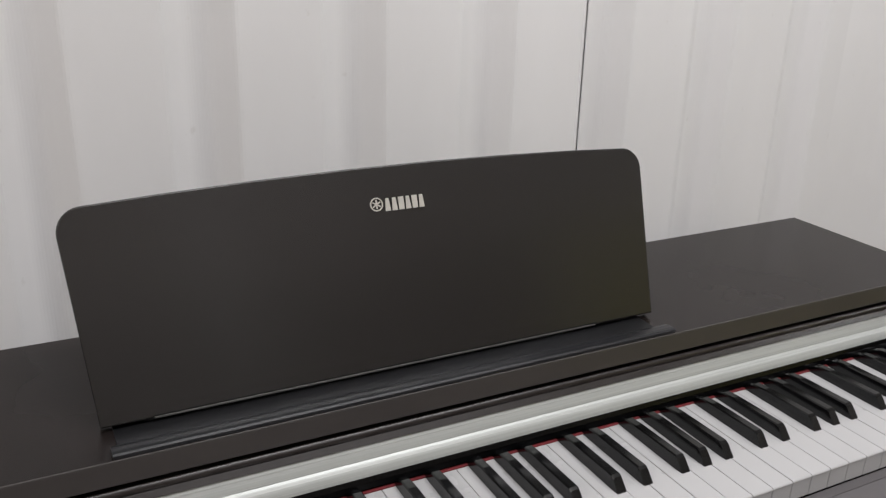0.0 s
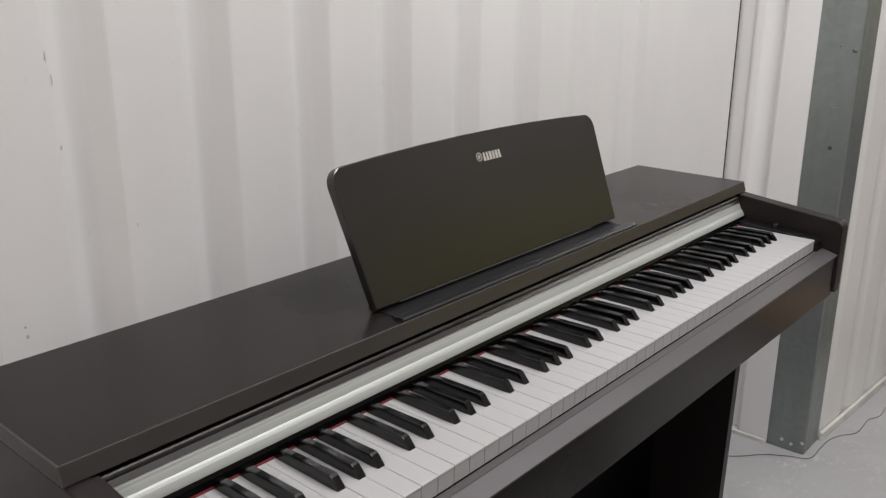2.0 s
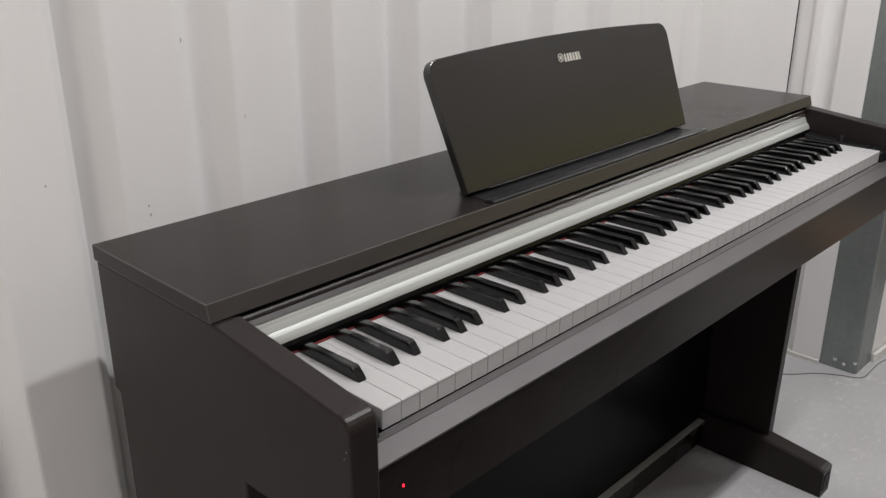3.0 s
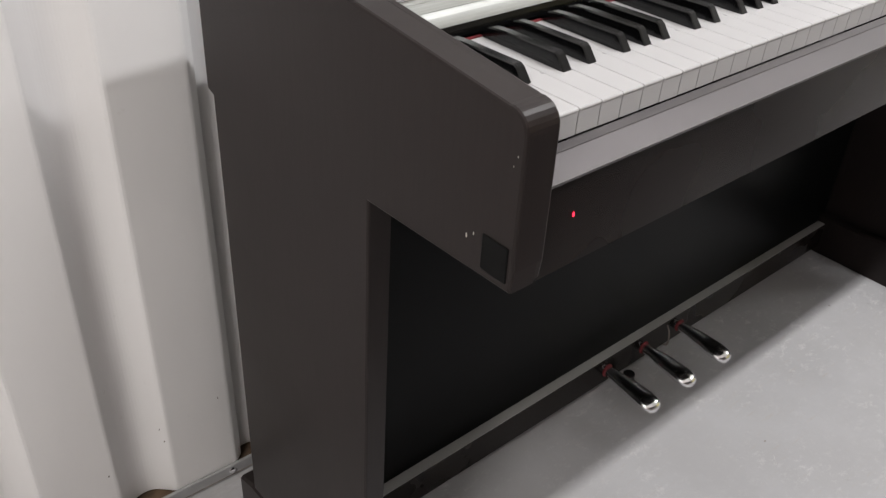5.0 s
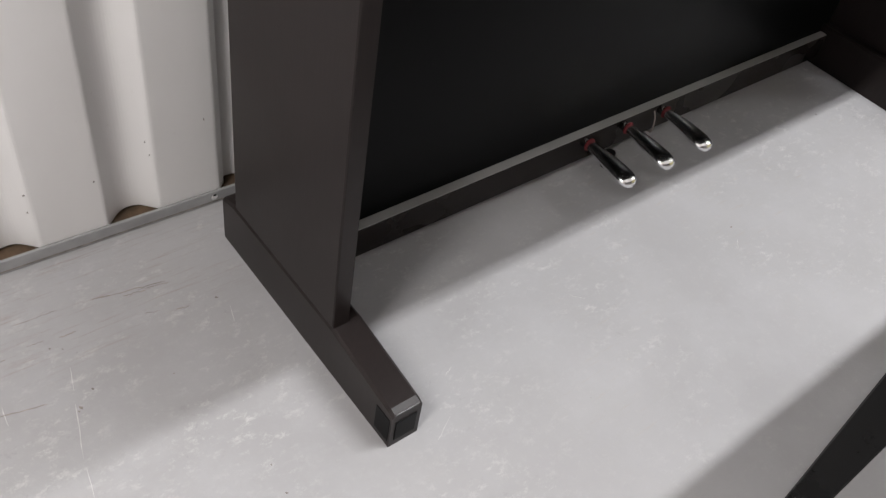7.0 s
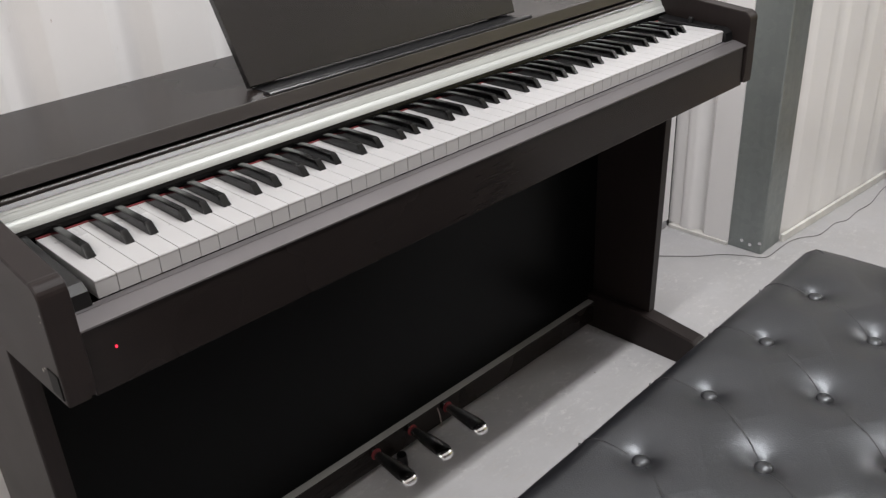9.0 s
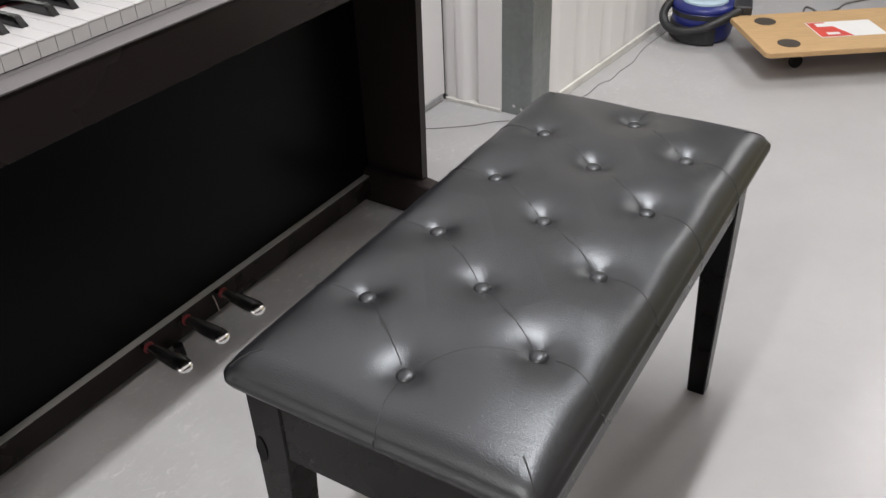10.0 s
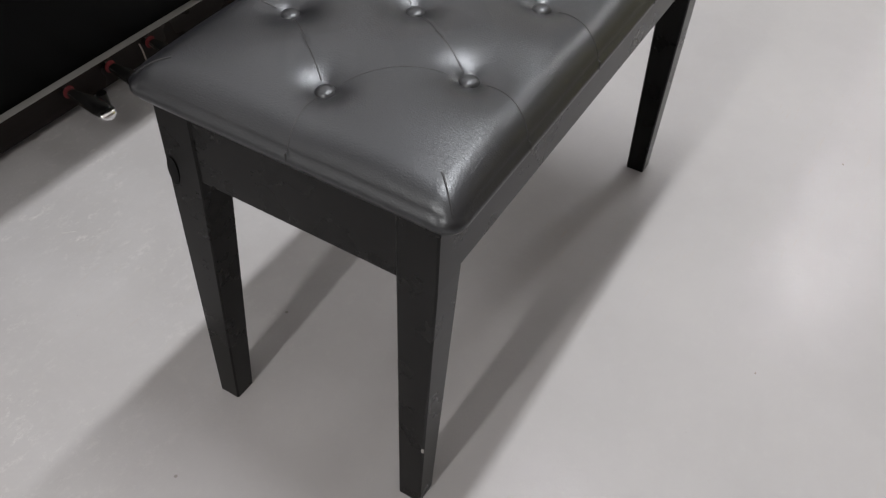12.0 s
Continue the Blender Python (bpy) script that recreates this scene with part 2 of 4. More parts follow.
LEATHER = leather()
STITCH = plain("seam_thread", (0.022, 0.022, 0.024), 0.6)
BLUE_PLASTIC = plain("blue_plastic", (0.012, 0.020, 0.16), 0.35)
DARK_GREY_PLASTIC = plain("dark_grey_plastic", (0.020, 0.020, 0.022), 0.45)
GLOSS_BLUE = plain("mid_blue_plastic", (0.08, 0.22, 0.42), 0.3)
PALE_PLASTIC = plain("pale_blue_plastic", (0.45, 0.58, 0.68), 0.3)
PLYWOOD = wood_finish("plywood", (0.50, 0.33, 0.17), 0.5, (3, 30, 30))
LABEL_RED = plain("label_red", (0.62, 0.07, 0.05), 0.45)
LABEL_WHITE = plain("label_white", (0.78, 0.78, 0.78), 0.4, vary=0.04)
CABLE_GREY = plain("cable_grey", (0.14, 0.137, 0.134), 0.6)
UNIT_DARK = plain("unit_dark", (0.020, 0.018, 0.017), 0.8, vary=0.3)
BLUE_TUB = plain("blue_tub", (0.010, 0.022, 0.12), 0.45)
BROWN_BOARD = plain("brown_board", (0.20, 0.145, 0.10), 0.75, vary=0.2)

led_mat, led_nt, led_b = mat("red_led", (0.5, 0.01, 0.02), 0.3)
led_b.inputs["Emission Color"].default_value = (1.0, 0.02, 0.05, 1)
led_b.inputs["Emission Strength"].default_value = 3.0

# ---- building helpers ----


def part(name, bm, material, parent=None, label="", smooth=False):
    me = bpy.data.meshes.new(name)
    bmesh.ops.recalc_face_normals(bm, faces=bm.faces)
    bm.to_mesh(me)
    bm.free()
    me.materials.append(material)
    if smooth:
        me.shade_smooth()
    ob = new(name, me)
    if parent:
        ob.parent = parent
    return tagged(ob, label)


def thing(name, label, category, group="", kind="", at=None):
    ob = new(name)
    ob.empty_display_size = 0.1
    if at:
        ob.matrix_basis = at
    return tagged(ob, label, category, group, kind)


def box(x0, x1, y0, y1, z0, z1, bevel=0.0, seg=2):
    bm = bmesh.new()
    add_box(bm, x0, x1, y0, y1, z0, z1)
    if bevel:
        bmesh.ops.bevel(bm, geom=bm.edges[:], offset=bevel, segments=seg, affect="EDGES", profile=0.5)
    return bm


def add_box(bm, x0, x1, y0, y1, z0, z1):
    v = [bm.verts.new((x, y, z)) for x in (x0, x1) for y in (y0, y1) for z in (z0, z1)]
    for f in ((0, 1, 3, 2), (4, 6, 7, 5), (0, 4, 5, 1), (2, 3, 7, 6), (0, 2, 6, 4), (1, 5, 7, 3)):
        bm.faces.new([v[i] for i in f])


AXES = {"x": (1, 2, 0), "y": (0, 2, 1), "z": (0, 1, 2)}


def prism(outline, axis, lo, hi, bevel=0.0, seg=2, skip=None):
    """A flat outline pushed through along an axis; the outline's two numbers are the other two axes in order."""
    bm = bmesh.new()
    a, b, c = AXES[axis]
    rings = []
    for h in (lo, hi):
        ring = []
        for p in outline:
            co = [0, 0, 0]
            co[a], co[b], co[c] = p[0], p[1], h
            ring.append(bm.verts.new(co))
        rings.append(ring)
    n = len(outline)
    bm.faces.new(rings[0])
    bm.faces.new(rings[1][::-1])
    for i in range(n):
        bm.faces.new((rings[0][i], rings[0][(i + 1) % n], rings[1][(i + 1) % n], rings[1][i]))
    bmesh.ops.recalc_face_normals(bm, faces=bm.faces)
    if bevel:
        caps = [e for e in bm.edges if len({round(v.co[c], 6) for v in e.verts}) == 1 and not (skip and all(skip(v.co) for v in e.verts))]
        bmesh.ops.bevel(bm, geom=caps, offset=bevel, segments=seg, affect="EDGES", profile=0.5)
    return bm


def arc(cx, cy, r, a0, a1, n=8):
    return [(cx + r * math.cos(radians(a0 + (a1 - a0) * i / n)), cy + r * math.sin(radians(a0 + (a1 - a0) * i / n))) for i in range(n + 1)]


def loft(rings, close=True):
    """A skin over rings of points with equal counts, closed at both ends."""
    bm = bmesh.new()
    vs = [[bm.verts.new(p) for p in r] for r in rings]
    n = len(rings[0])
    for a, b in zip(vs, vs[1:]):
        for i in range(n):
            bm.faces.new((a[i], a[(i + 1) % n], b[(i + 1) % n], b[i]))
    if close:
        bm.faces.new(vs[0][::-1])
        bm.faces.new(vs[-1])
    return bm


def turned(profile, n=24, at=(0, 0, 0)):
    """A body turned round the z axis; profile is a row of (radius, height)."""
    return loft([[(at[0] + r * math.cos(math.tau * i / n), at[1] + r * math.sin(math.tau * i / n), at[2] + h) for i in range(n)] for r, h in profile])


def tube(points, r, n=8):
    rings = []
    pts = [Vector(p) for p in points]
    for i, p in enumerate(pts):
        d = (pts[min(i + 1, len(pts) - 1)] - pts[max(i - 1, 0)]).normalized()
        side = d.cross(Vector((0, 0, 1)))
        side = side.normalized() if side.length > 1e-4 else Vector((1, 0, 0))
        up = side.cross(d)
        rings.append([p + r * (math.cos(math.tau * k / n) * side + math.sin(math.tau * k / n) * up) for k in range(n)])
    return loft(rings)


def smooth_line(points, steps=6):
    """Points of a soft curve through the given ones."""
    p = [Vector(q) for q in points]
    p = [p[0] * 2 - p[1], *p, p[-1] * 2 - p[-2]]
    out = []
    for a, b, c, d in zip(p, p[1:], p[2:], p[3:]):
        for i in range(steps):
            t = i / steps
            out.append(0.5 * (2 * b + (c - a) * t + (2 * a - 5 * b + 4 * c - d) * t * t + (3 * b - a - 3 * c + d) * t ** 3))
    return out + [p[-2]]


# ---- structure ----
floor = tagged(part("floor", box(-4.0, 7.6, -2.6, 3.2, -0.1, 0.0), FLOOR), "grey painted concrete floor, lightly scuffed and glossy", "floor", kind="structure")
ceiling = tagged(part("ceiling", box(-4.0, 7.6, -2.6, 3.2, CEILING, CEILING + 0.1), CEIL), "plain white ceiling", "ceiling", kind="structure")
tagged(part("wall_south", box(-4.0, 7.6, -2.7, -2.6, 0, CEILING), WALL), "plain white wall of the corridor", "wall", kind="structure")
tagged(part("wall_west", box(-4.1, -4.0, -2.7, 3.2, 0, CEILING), WALL), "plain white end wall of the corridor", "wall", kind="structure")
tagged(part("wall_east", box(7.6, 7.7, -2.7, 3.2, 0, CEILING), WALL), "plain white end wall of the corridor", "wall", kind="structure")

# unseen doors and headers, added to colour what the glossy piano reflects
for k in range(8):
    x0 = -3.95 + 1.44 * k
    door = thing("door_%d" % (k + 1), "unseen olive green door, added for its reflection in the piano" if k > 3 else "unseen brown grey door, added for its reflection in the piano", "door", group="storage unit doors", kind="structure")
    for j in range(12):
        part("slat", box(x0, x0 + 1.38, -2.6, -2.582 + 0.004 * (j % 2), 0.01 + j * 0.15, 0.155 + j * 0.15), DOOR_PAINT if k > 3 else DOOR_BROWN, door)
    part("header", box(x0, x0 + 1.38, -2.6, -2.586, 1.815, 2.55, 0.002), REFLECTED_BROWN, door, "unseen brown grey panel, added to tint the music rest's reflection")

PROUD, SLOPE, DEPTH = 0.094, 0.027, 0.025


def corrugated(length, first, pitch=0.170, thick=0.004, z0=0.0, z1=CEILING):
    """A panel of folded steel along x, its proud faces at y = 0 looking to -y. first: where its first proud face begins."""
    line = []
    x = first - pitch
    while x < length + pitch:
        line += [(x, 0.0), (x + PROUD, 0.0), (x + PROUD + SLOPE, DEPTH), (x + pitch - SLOPE, DEPTH)]
        x += pitch
    cut = []
    for (xa, ya), (xb, yb) in zip(line, line[1:]):
        if xb < 0 or xa > length:
            continue
        for q in (0.0, length):
            if xa < q < xb and q == 0.0:
                cut.append((q, ya + (yb - ya) * (q - xa) / (xb - xa)))
        if 0 <= xa:
            cut.append((xa, ya))
        if xa < length < xb:
            cut.append((length, ya + (yb - ya) * (length - xa) / (xb - xa)))
    # rounded folds: tight at the proud faces, wide in the hollows
    soft = [cut[0]]
    for a, b, c in zip(cut, cut[1:], cut[2:]):
        r, steps = (0.0035, 2) if b[1] < 0.5 * DEPTH else (0.0105, 5)
        p, q = [(b[0] + (e[0] - b[0]) * k, b[1] + (e[1] - b[1]) * k) for e in (a, c) for k in (min(0.46, r / max(math.dist(b, e), 1e-6)),)]
        for k in range(steps + 1):
            t = k / steps
            soft.append(tuple((1 - t) ** 2 * p[i] + 2 * t * (1 - t) * b[i] + t * t * q[i] for i in (0, 1)))
    soft.append(cut[-1])
    outline = soft + [(x, y + thick) for x, y in reversed(soft)]
    return prism(outline, "z", z0, z1)


WALL_AT = pose(0, 0.0875, 0, 0, 0, -1.72)
wall_north = thing("wall_north", "white corrugated steel partition wall in three panels", "wall", kind="structure", at=WALL_AT)
JOINT_A, JOINT_B, CORNER = -0.640, 0.345, 0.800
ends = [JOINT_A - 1.012 * k for k in (3, 2, 1, 0)] + [JOINT_B, CORNER]
for xa, xb in zip(ends, ends[1:]):
    gap = 0.0095 if xa == JOINT_B else 0.0075
    ob = part("panel", corrugated(xb - xa + 0.004 * (xb <= JOINT_B) - gap, (0.074 if xa == JOINT_B else 0.055) - gap, 0.1665 if xa == JOINT_A else 0.171, z0=0.02), WALL, wall_north)
    ob.matrix_basis = pose(xa + gap, 0, 0)
part("backing", box(-3.95, 1.25, DEPTH + 0.012, DEPTH + 0.05, 0, CEILING), SEAM_GREY, wall_north)
part("corner_plate", box(CORNER, 1.240, 0.0, 0.004, 0.02, CEILING), WALL, wall_north, "flat white steel plate at the corner")
part("corner_gap", box(1.2402, 1.2424, -0.0020, 0.0030, 0.0, CEILING), UNIT_DARK, wall_north, "dark vertical joint at the corner")
part("base_rail", box(-3.95, 1.222, -0.006, -0.001, 0.0, 0.024, 0.002), RAIL, wall_north, "grey painted steel base rail")
part("base_ledge", box(-3.95, CORNER, -0.001, DEPTH + 0.010, 0.0, 0.014), RUST, wall_north, "rusty ledge behind the base rail")
part("rail_groove", box(-3.95, 1.222, -0.0064, -0.0058, 0.004, 0.0060), SCUFF, wall_north, "dark groove along the base rail")
for sx in (-0.660, -1.645, 0.325):
    bolt = turned([(0.0001, 0), (0.0055, 0), (0.0055, 0.002), (0.0035, 0.0035), (0.0001, 0.0035)], 12)
    bmesh.ops.transform(bolt, matrix=pose(sx, -0.006, 0.015, 90), verts=bolt.verts)
    part("bolt", bolt, CHROME, wall_north, smooth=False)

wall_return = thing("wall_return", "white corrugated steel return wall with a pale base sill", "wall", kind="structure")
RETURN_X = 1.234
ridge = [(0.058 + 0.038 * k / 9, 0.011 - 0.011 * math.cos(math.pi * k / 9)) for k in range(10)]
fold = [(-0.0135, 0.014), (0.030, 0.014), (0.0315, 0.0125), (0.036, 0.0055), (0.041, 0.0012), (0.047, 0.0)] + ridge + [(0.101, 0.022), (0.1145, 0.0015), (0.117, 0.0), (0.193, 0.0)]
fold = [(RETURN_X + d, 0.043 - q) for q, d in fold]
part("panel", prism(fold + [(x + 0.004, y) for x, y in reversed(fold)], "z", 0.011, CEILING), WALL, wall_return)
part("backing", box(RETURN_X + 0.045, RETURN_X + 0.06, -0.17, 0.13, 0, CEILING), DARK_GAP, wall_return)
part("sill", box(RETURN_X - 0.004, RETURN_X + 0.040, -0.149, 0.042, 0.0, 0.0108, 0.001), SILL_WHITE, wall_return, "pale painted base strip")

column = thing("steel_column", "galvanised steel corner column bolted near the floor", "column", kind="structure")
CX, CY = 1.239, -0.250
body = box(CX, CX + 0.110, CY, CY + 0.112, 0, CEILING, 0.004, 2)
part("post", body, GALV, column)
for by, bz in ((-0.19, 0.028), (-0.215, 0.022), (-0.243, 0.034), (-0.210, 0.827)):
    bolt = turned([(0.0001, 0), (0.005, 0), (0.005, 0.002), (0.0001, 0.003)], 10)
    bmesh.ops.transform(bolt, matrix=pose(CX, by, bz, 0, -90), verts=bolt.verts)
    part("rivet", bolt, CHROME if bz < 0.1 else DARK_GAP, column)

for y, z, w, h in ((-0.236, 1.056, 0.010, 0.004), (-0.232, 1.060, 0.005, 0.003), (-0.203, 1.067, 0.003, 0.003), (-0.207, 0.925, 0.012, 0.0015), (-0.200, 0.930, 0.006, 0.0012)):
    part("scrape", box(CX - 0.0006, CX + 0.001, y - w / 2, y + w / 2, z - h / 2, z + h / 2, 0.0004), DARK_GAP if h > 0.002 else RAIL, column, "scrape in the zinc coat")
wall_east_run = thing("wall_corridor", "white corrugated steel corridor wall with a pale base trim", "wall", kind="structure", at=pose(CX + 0.110, -0.249, 0, 0, 0, -3.8))
RUN = 1.50
for k in range(2):
    ob = part("panel", corrugated(RUN / 2 - 0.004, 0.05, z0=0.0), WALL, wall_east_run)
    ob.matrix_basis = pose(k * RUN / 2, 0, 0) @ Matrix.Diagonal((1, 0.19, 1, 1))
part("backing", box(0, RUN, DEPTH + 0.010, DEPTH + 0.03, 0, CEILING), DARK_GAP, wall_east_run)
part("base_trim", box(0, RUN, -0.012, -0.002, 0.0, 0.024, 0.002), SILL_WHITE, wall_east_run, "pale painted base trim")
far_column = thing("steel_column", "galvanised steel column at the end of the wall", "column", kind="structure")
part("post", box(2.860, 2.955, -0.366, -0.270, 0, CEILING, 0.003), GALV, far_column)
alcove = thing("wall_alcove", "dim open alcove behind the corridor wall", "wall", kind="structure")
part("back", box(2.955, 7.6, 2.2, 2.3, 0, CEILING), BROWN_BOARD, alcove)
part("partition", box(3.60, 3.64, -0.30, 2.2, 0, CEILING), UNIT_DARK, alcove, "dark partition of the storage unit")
part("side", box(2.860, 2.955, -0.268, 2.3, 0, CEILING), WALL, alcove)

# ---- digital piano ----
W = 0.6785
piano = thing("digital_piano", "dark rosewood digital piano with open keyboard on a three-pedal stand", "piano")

lid = part("lid", box(-W - 0.001, W + 0.001, -0.2305, 0.0, 0.8265, 0.845, 0.0014, 2), ROSEWOOD, piano)
for v in lid.data.vertices:
    if v.co.y < -0.22 and v.co.z < 0.830:
        v.co.y -= 0.0046
lid.data.materials.append(HIGHLIGHT_EDGE)
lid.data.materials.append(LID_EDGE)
# bevels take the paler edge colour, which imitates their highlight
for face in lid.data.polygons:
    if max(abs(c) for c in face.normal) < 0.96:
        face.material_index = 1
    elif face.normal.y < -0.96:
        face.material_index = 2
CURVE = arc(-0.413, 0.790, 0.0165, 180, 82, 8) + [(-0.2335, 0.8262)]
SIDE = [(-0.004, 0.826), (-0.001, 0.668), (-0.012, 0.664), (-0.006, 0.088), (-0.258, 0.088), (-0.268, 0.667), (-0.4285, 0.672), (-0.4295, 0.69)] + CURVE
LINER = [(-0.236, 0.67), (-0.4275, 0.674), (-0.4295, 0.69)] + CURVE[:-1] + [(-0.236, 0.8261)]
for s in (-1, 1):
    a, b = sorted((s * W, s * (W - 0.0235)))
    part("side_panel", prism(SIDE, "x", a, b, 0.0022, skip=lambda p: abs(p.x) < W - 0.01), ROSEWOOD_SIDE, piano)
    a, b = sorted((s * (W - 0.0235), s * (W - 0.0300)))
    part("arm_liner", prism(LINER, "x", a, b, 0.0018, skip=lambda p: abs(p.x) > W - 0.025), ROSEWOOD_SIDE, piano)
TOP = W - 0.0302
INNER = W - 0.0237
part("keybed", box(-TOP, TOP, -0.416, -0.02, 0.6695, 0.742), ROSEWOOD, piano)
part("fascia", prism([(-0.4250, 0.7428), (-0.4250, 0.6692), (-0.4240, 0.6682), (-0.4162, 0.6682), (-0.4162, 0.7428)], "x", -TOP, TOP, 0.0006), ROSEWOOD, piano)
part("key_slip", prism([(-0.4268, 0.7432), (-0.4268, 0.7452), (-0.4048, 0.7514), (-0.4045, 0.7509), (-0.4041, 0.7509), (-0.4038, 0.7517), (-0.3950, 0.7521), (-0.3942, 0.7517), (-0.3942, 0.7432)], "x", -TOP, TOP), SLIP_FINISH, piano, "grey satin key slip")
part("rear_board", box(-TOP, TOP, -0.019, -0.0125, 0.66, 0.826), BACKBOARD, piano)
part("fallboard", prism([(-0.210, 0.8220)] + arc(-0.2312, 0.8178, 0.0040, 90, 215, 9) + [(-0.2385, 0.8108), (-0.200, 0.8108), (-0.200, 0.8220)], "x", -TOP, TOP), LACQUER, piano, "rolled edge of the dark key cover")
part("silver_panel", prism([(-0.2372, 0.8105), (-0.2392, 0.8068), (-0.2389, 0.8064), (-0.2407, 0.8030), (-0.2425, 0.7992), (-0.2421, 0.7987), (-0.2442, 0.7972), (-0.2462, 0.7950), (-0.2478, 0.7925), (-0.2490, 0.7898), (-0.2498, 0.7872), (-0.230, 0.7872), (-0.230, 0.8105)], "x", -TOP + 0.001, TOP - 0.001), SILVER, piano, "brushed silver control panel strip")
part("key_stop", prism([(-0.2500, 0.7868), (-0.2517, 0.7828), (-0.2507, 0.7820), (-0.2522, 0.7772), (-0.240, 0.7772), (-0.240, 0.7868)], "x", -TOP, TOP), STOP_BLACK, piano, "glossy black strip above the keys")
part("key_felt", box(-0.6125, 0.6185, -0.2538, -0.2500, 0.7737, 0.7747), RED_FELT, piano, "thin red felt strip behind the keys")
for s in (-1, 1):
    a, b = sorted((s * 0.6205, s * TOP))
    part("cheek_block", prism([(-0.252, 0.748), (-0.252, 0.782), (-0.30, 0.778), (-0.386, 0.774), (-0.396, 0.767), (-0.400, 0.748)], "x", a, b, 0.001), BLACK_PLASTIC, piano, "matt black cheek block")
knob = turned([(0.0001, 0), (0.0055, 0), (0.005, 0.010), (0.004, 0.0115), (0.0001, 0.0115)], 16, (0.630, -0.318, 0.7765))
part("volume_knob", knob, BLACK_PLASTIC, piano, smooth=False)
part("grand_button", box(0.623, 0.636, -0.372, -0.362, 0.774, 0.7775, 0.001), BLACK_PLASTIC, piano)

# keys
KEY = 0.02367
FIRST = -0.6125
white_bm = prism([(-0.250, 0.7735)] + [(-0.3925, 0.7735), (-0.3937, 0.7729), (-0.3941, 0.7718), (-0.3935, 0.7701), (-0.3932, 0.7526), (-0.250, 0.7526)], "x", -KEY / 2 + 0.00032, KEY / 2 - 0.00032, 0.0004, 1)
white_key = part("white_key", white_bm, WHITE_KEY, piano)
white_key.location.x = FIRST + KEY / 2


def black_key_mesh():
    rings = []
    for y, hw, ht, z0, z1 in ((-0.250, 0.0056, 0.0047, 0.7722, 0.7805), (-0.262, 0.0056, 0.0047, 0.7722, 0.7838), (-0.276, 0.0056, 0.0047, 0.7722, 0.7850), (-0.3325, 0.0056, 0.0046, 0.7722, 0.7862), (-0.3353, 0.0056, 0.0044, 0.7722, 0.7846), (-0.3438, 0.0058, 0.0050, 0.7715, 0.7738)):
        rings.append([(-hw, y, z0), (-ht, y, z1 - 0.0012), (-ht + 0.0012, y, z1), (ht - 0.0012, y, z1), (ht, y, z1 - 0.0012), (hw, y, z0)])
    return loft(rings)


black_key = part("black_key", black_key_mesh(), BLACK_KEY, piano)
SHIFT = {"A": -0.0018, "C": -0.0055, "D": -0.0005, "F": -0.0060, "G": -0.0035}
made_black = False
for i in range(52):
    x = FIRST + KEY * (i + 0.5)
    if i:
        k = white_key.copy()
        scene.collection.objects.link(k)
        k.location = (x, 0, random.uniform(-0.0002, 0.0002))
    letter = "ABCDEFG"[i % 7]
    if letter in SHIFT and i < 51:
        k = black_key if not made_black else black_key.copy()
        if made_black:
            scene.collection.objects.link(k)
        made_black = True
        k.location = (x + KEY / 2 + SHIFT[letter], 0, random.uniform(-0.0002, 0.0002))

# music rest
rest = part("music_rest", bmesh.new(), REST_FINISH, piano)
outline = [(-0.2705, 0.0), (-0.232, 0.0), (-0.230, 0.0008), (0.198, 0.0008), (0.200, 0.0), (0.2705, 0.0)]
outline += [(0.2815, 0.151)] + arc(0.2610, 0.1530, 0.0205, 0, 84, 8)
outline += [(u, 0.1735 + 0.0075 * (1 - (u / 0.264) ** 2)) for u in (0.2, 0.12, 0.04, -0.04, -0.12, -0.2)]
outline += arc(-0.2610, 0.1530, 0.0205, 96, 180, 8) + [(-0.2815, 0.151)]
bm = prism([(u, v) for u, v in outline], "y", 0.0, 0.012, 0.0014)
bm.to_mesh(rest.data)
bm.free()
rest.matrix_basis = pose(-0.0060, -0.1895, 0.8505, -21.4)
part("badge_ring", bmesh.new(), BADGE, rest, "small silver ring emblem")
ring = bpy.data.objects["badge_ring"]
bm = bmesh.new()
vs = [[bm.verts.new((r * math.cos(math.tau * k / 28), y, r * math.sin(math.tau * k / 28))) for k in range(28)] for r, y in ((0.0062, -0.0002), (0.0062, -0.0009), (0.0051, -0.0009), (0.0051, -0.0002))]
for a, b in zip(vs, vs[1:]):
    for k in range(28):
        bm.faces.new((a[k], a[(k + 1) % 28], b[(k + 1) % 28], b[k]))
for k in range(3):
    q = bmesh.new()
    add_box(q, -0.0042, 0.0042, -0.0008, -0.0002, -0.0006, 0.0006)
    bmesh.ops.transform(q, matrix=pose(0, 0, 0, 0, 30 + 60 * k, 0), verts=q.verts)
    tmp = bpy.data.meshes.new("spoke")
    q.to_mesh(tmp)
    q.free()
    bm.from_mesh(tmp)
bmesh.ops.recalc_face_normals(bm, faces=bm.faces)
bm.to_mesh(ring.data)
bm.free()
ring.location = (-0.0175, 0, 0.1465)
for k in range(6):
    x0 = -0.0095 + k * 0.0067
    lean = (0.0012, 0.0010, 0.0, 0.0010, 0.0, 0.0010)[k]
    bar = prism([(x0, 0.1395), (x0 + 0.0053, 0.1395), (x0 + 0.0053 - lean, 0.1512), (x0 + lean, 0.1512)], "y", -0.0009, -0.0002)
    part("badge_bar", bar, BADGE, rest, "silver bar of the maker's badge")
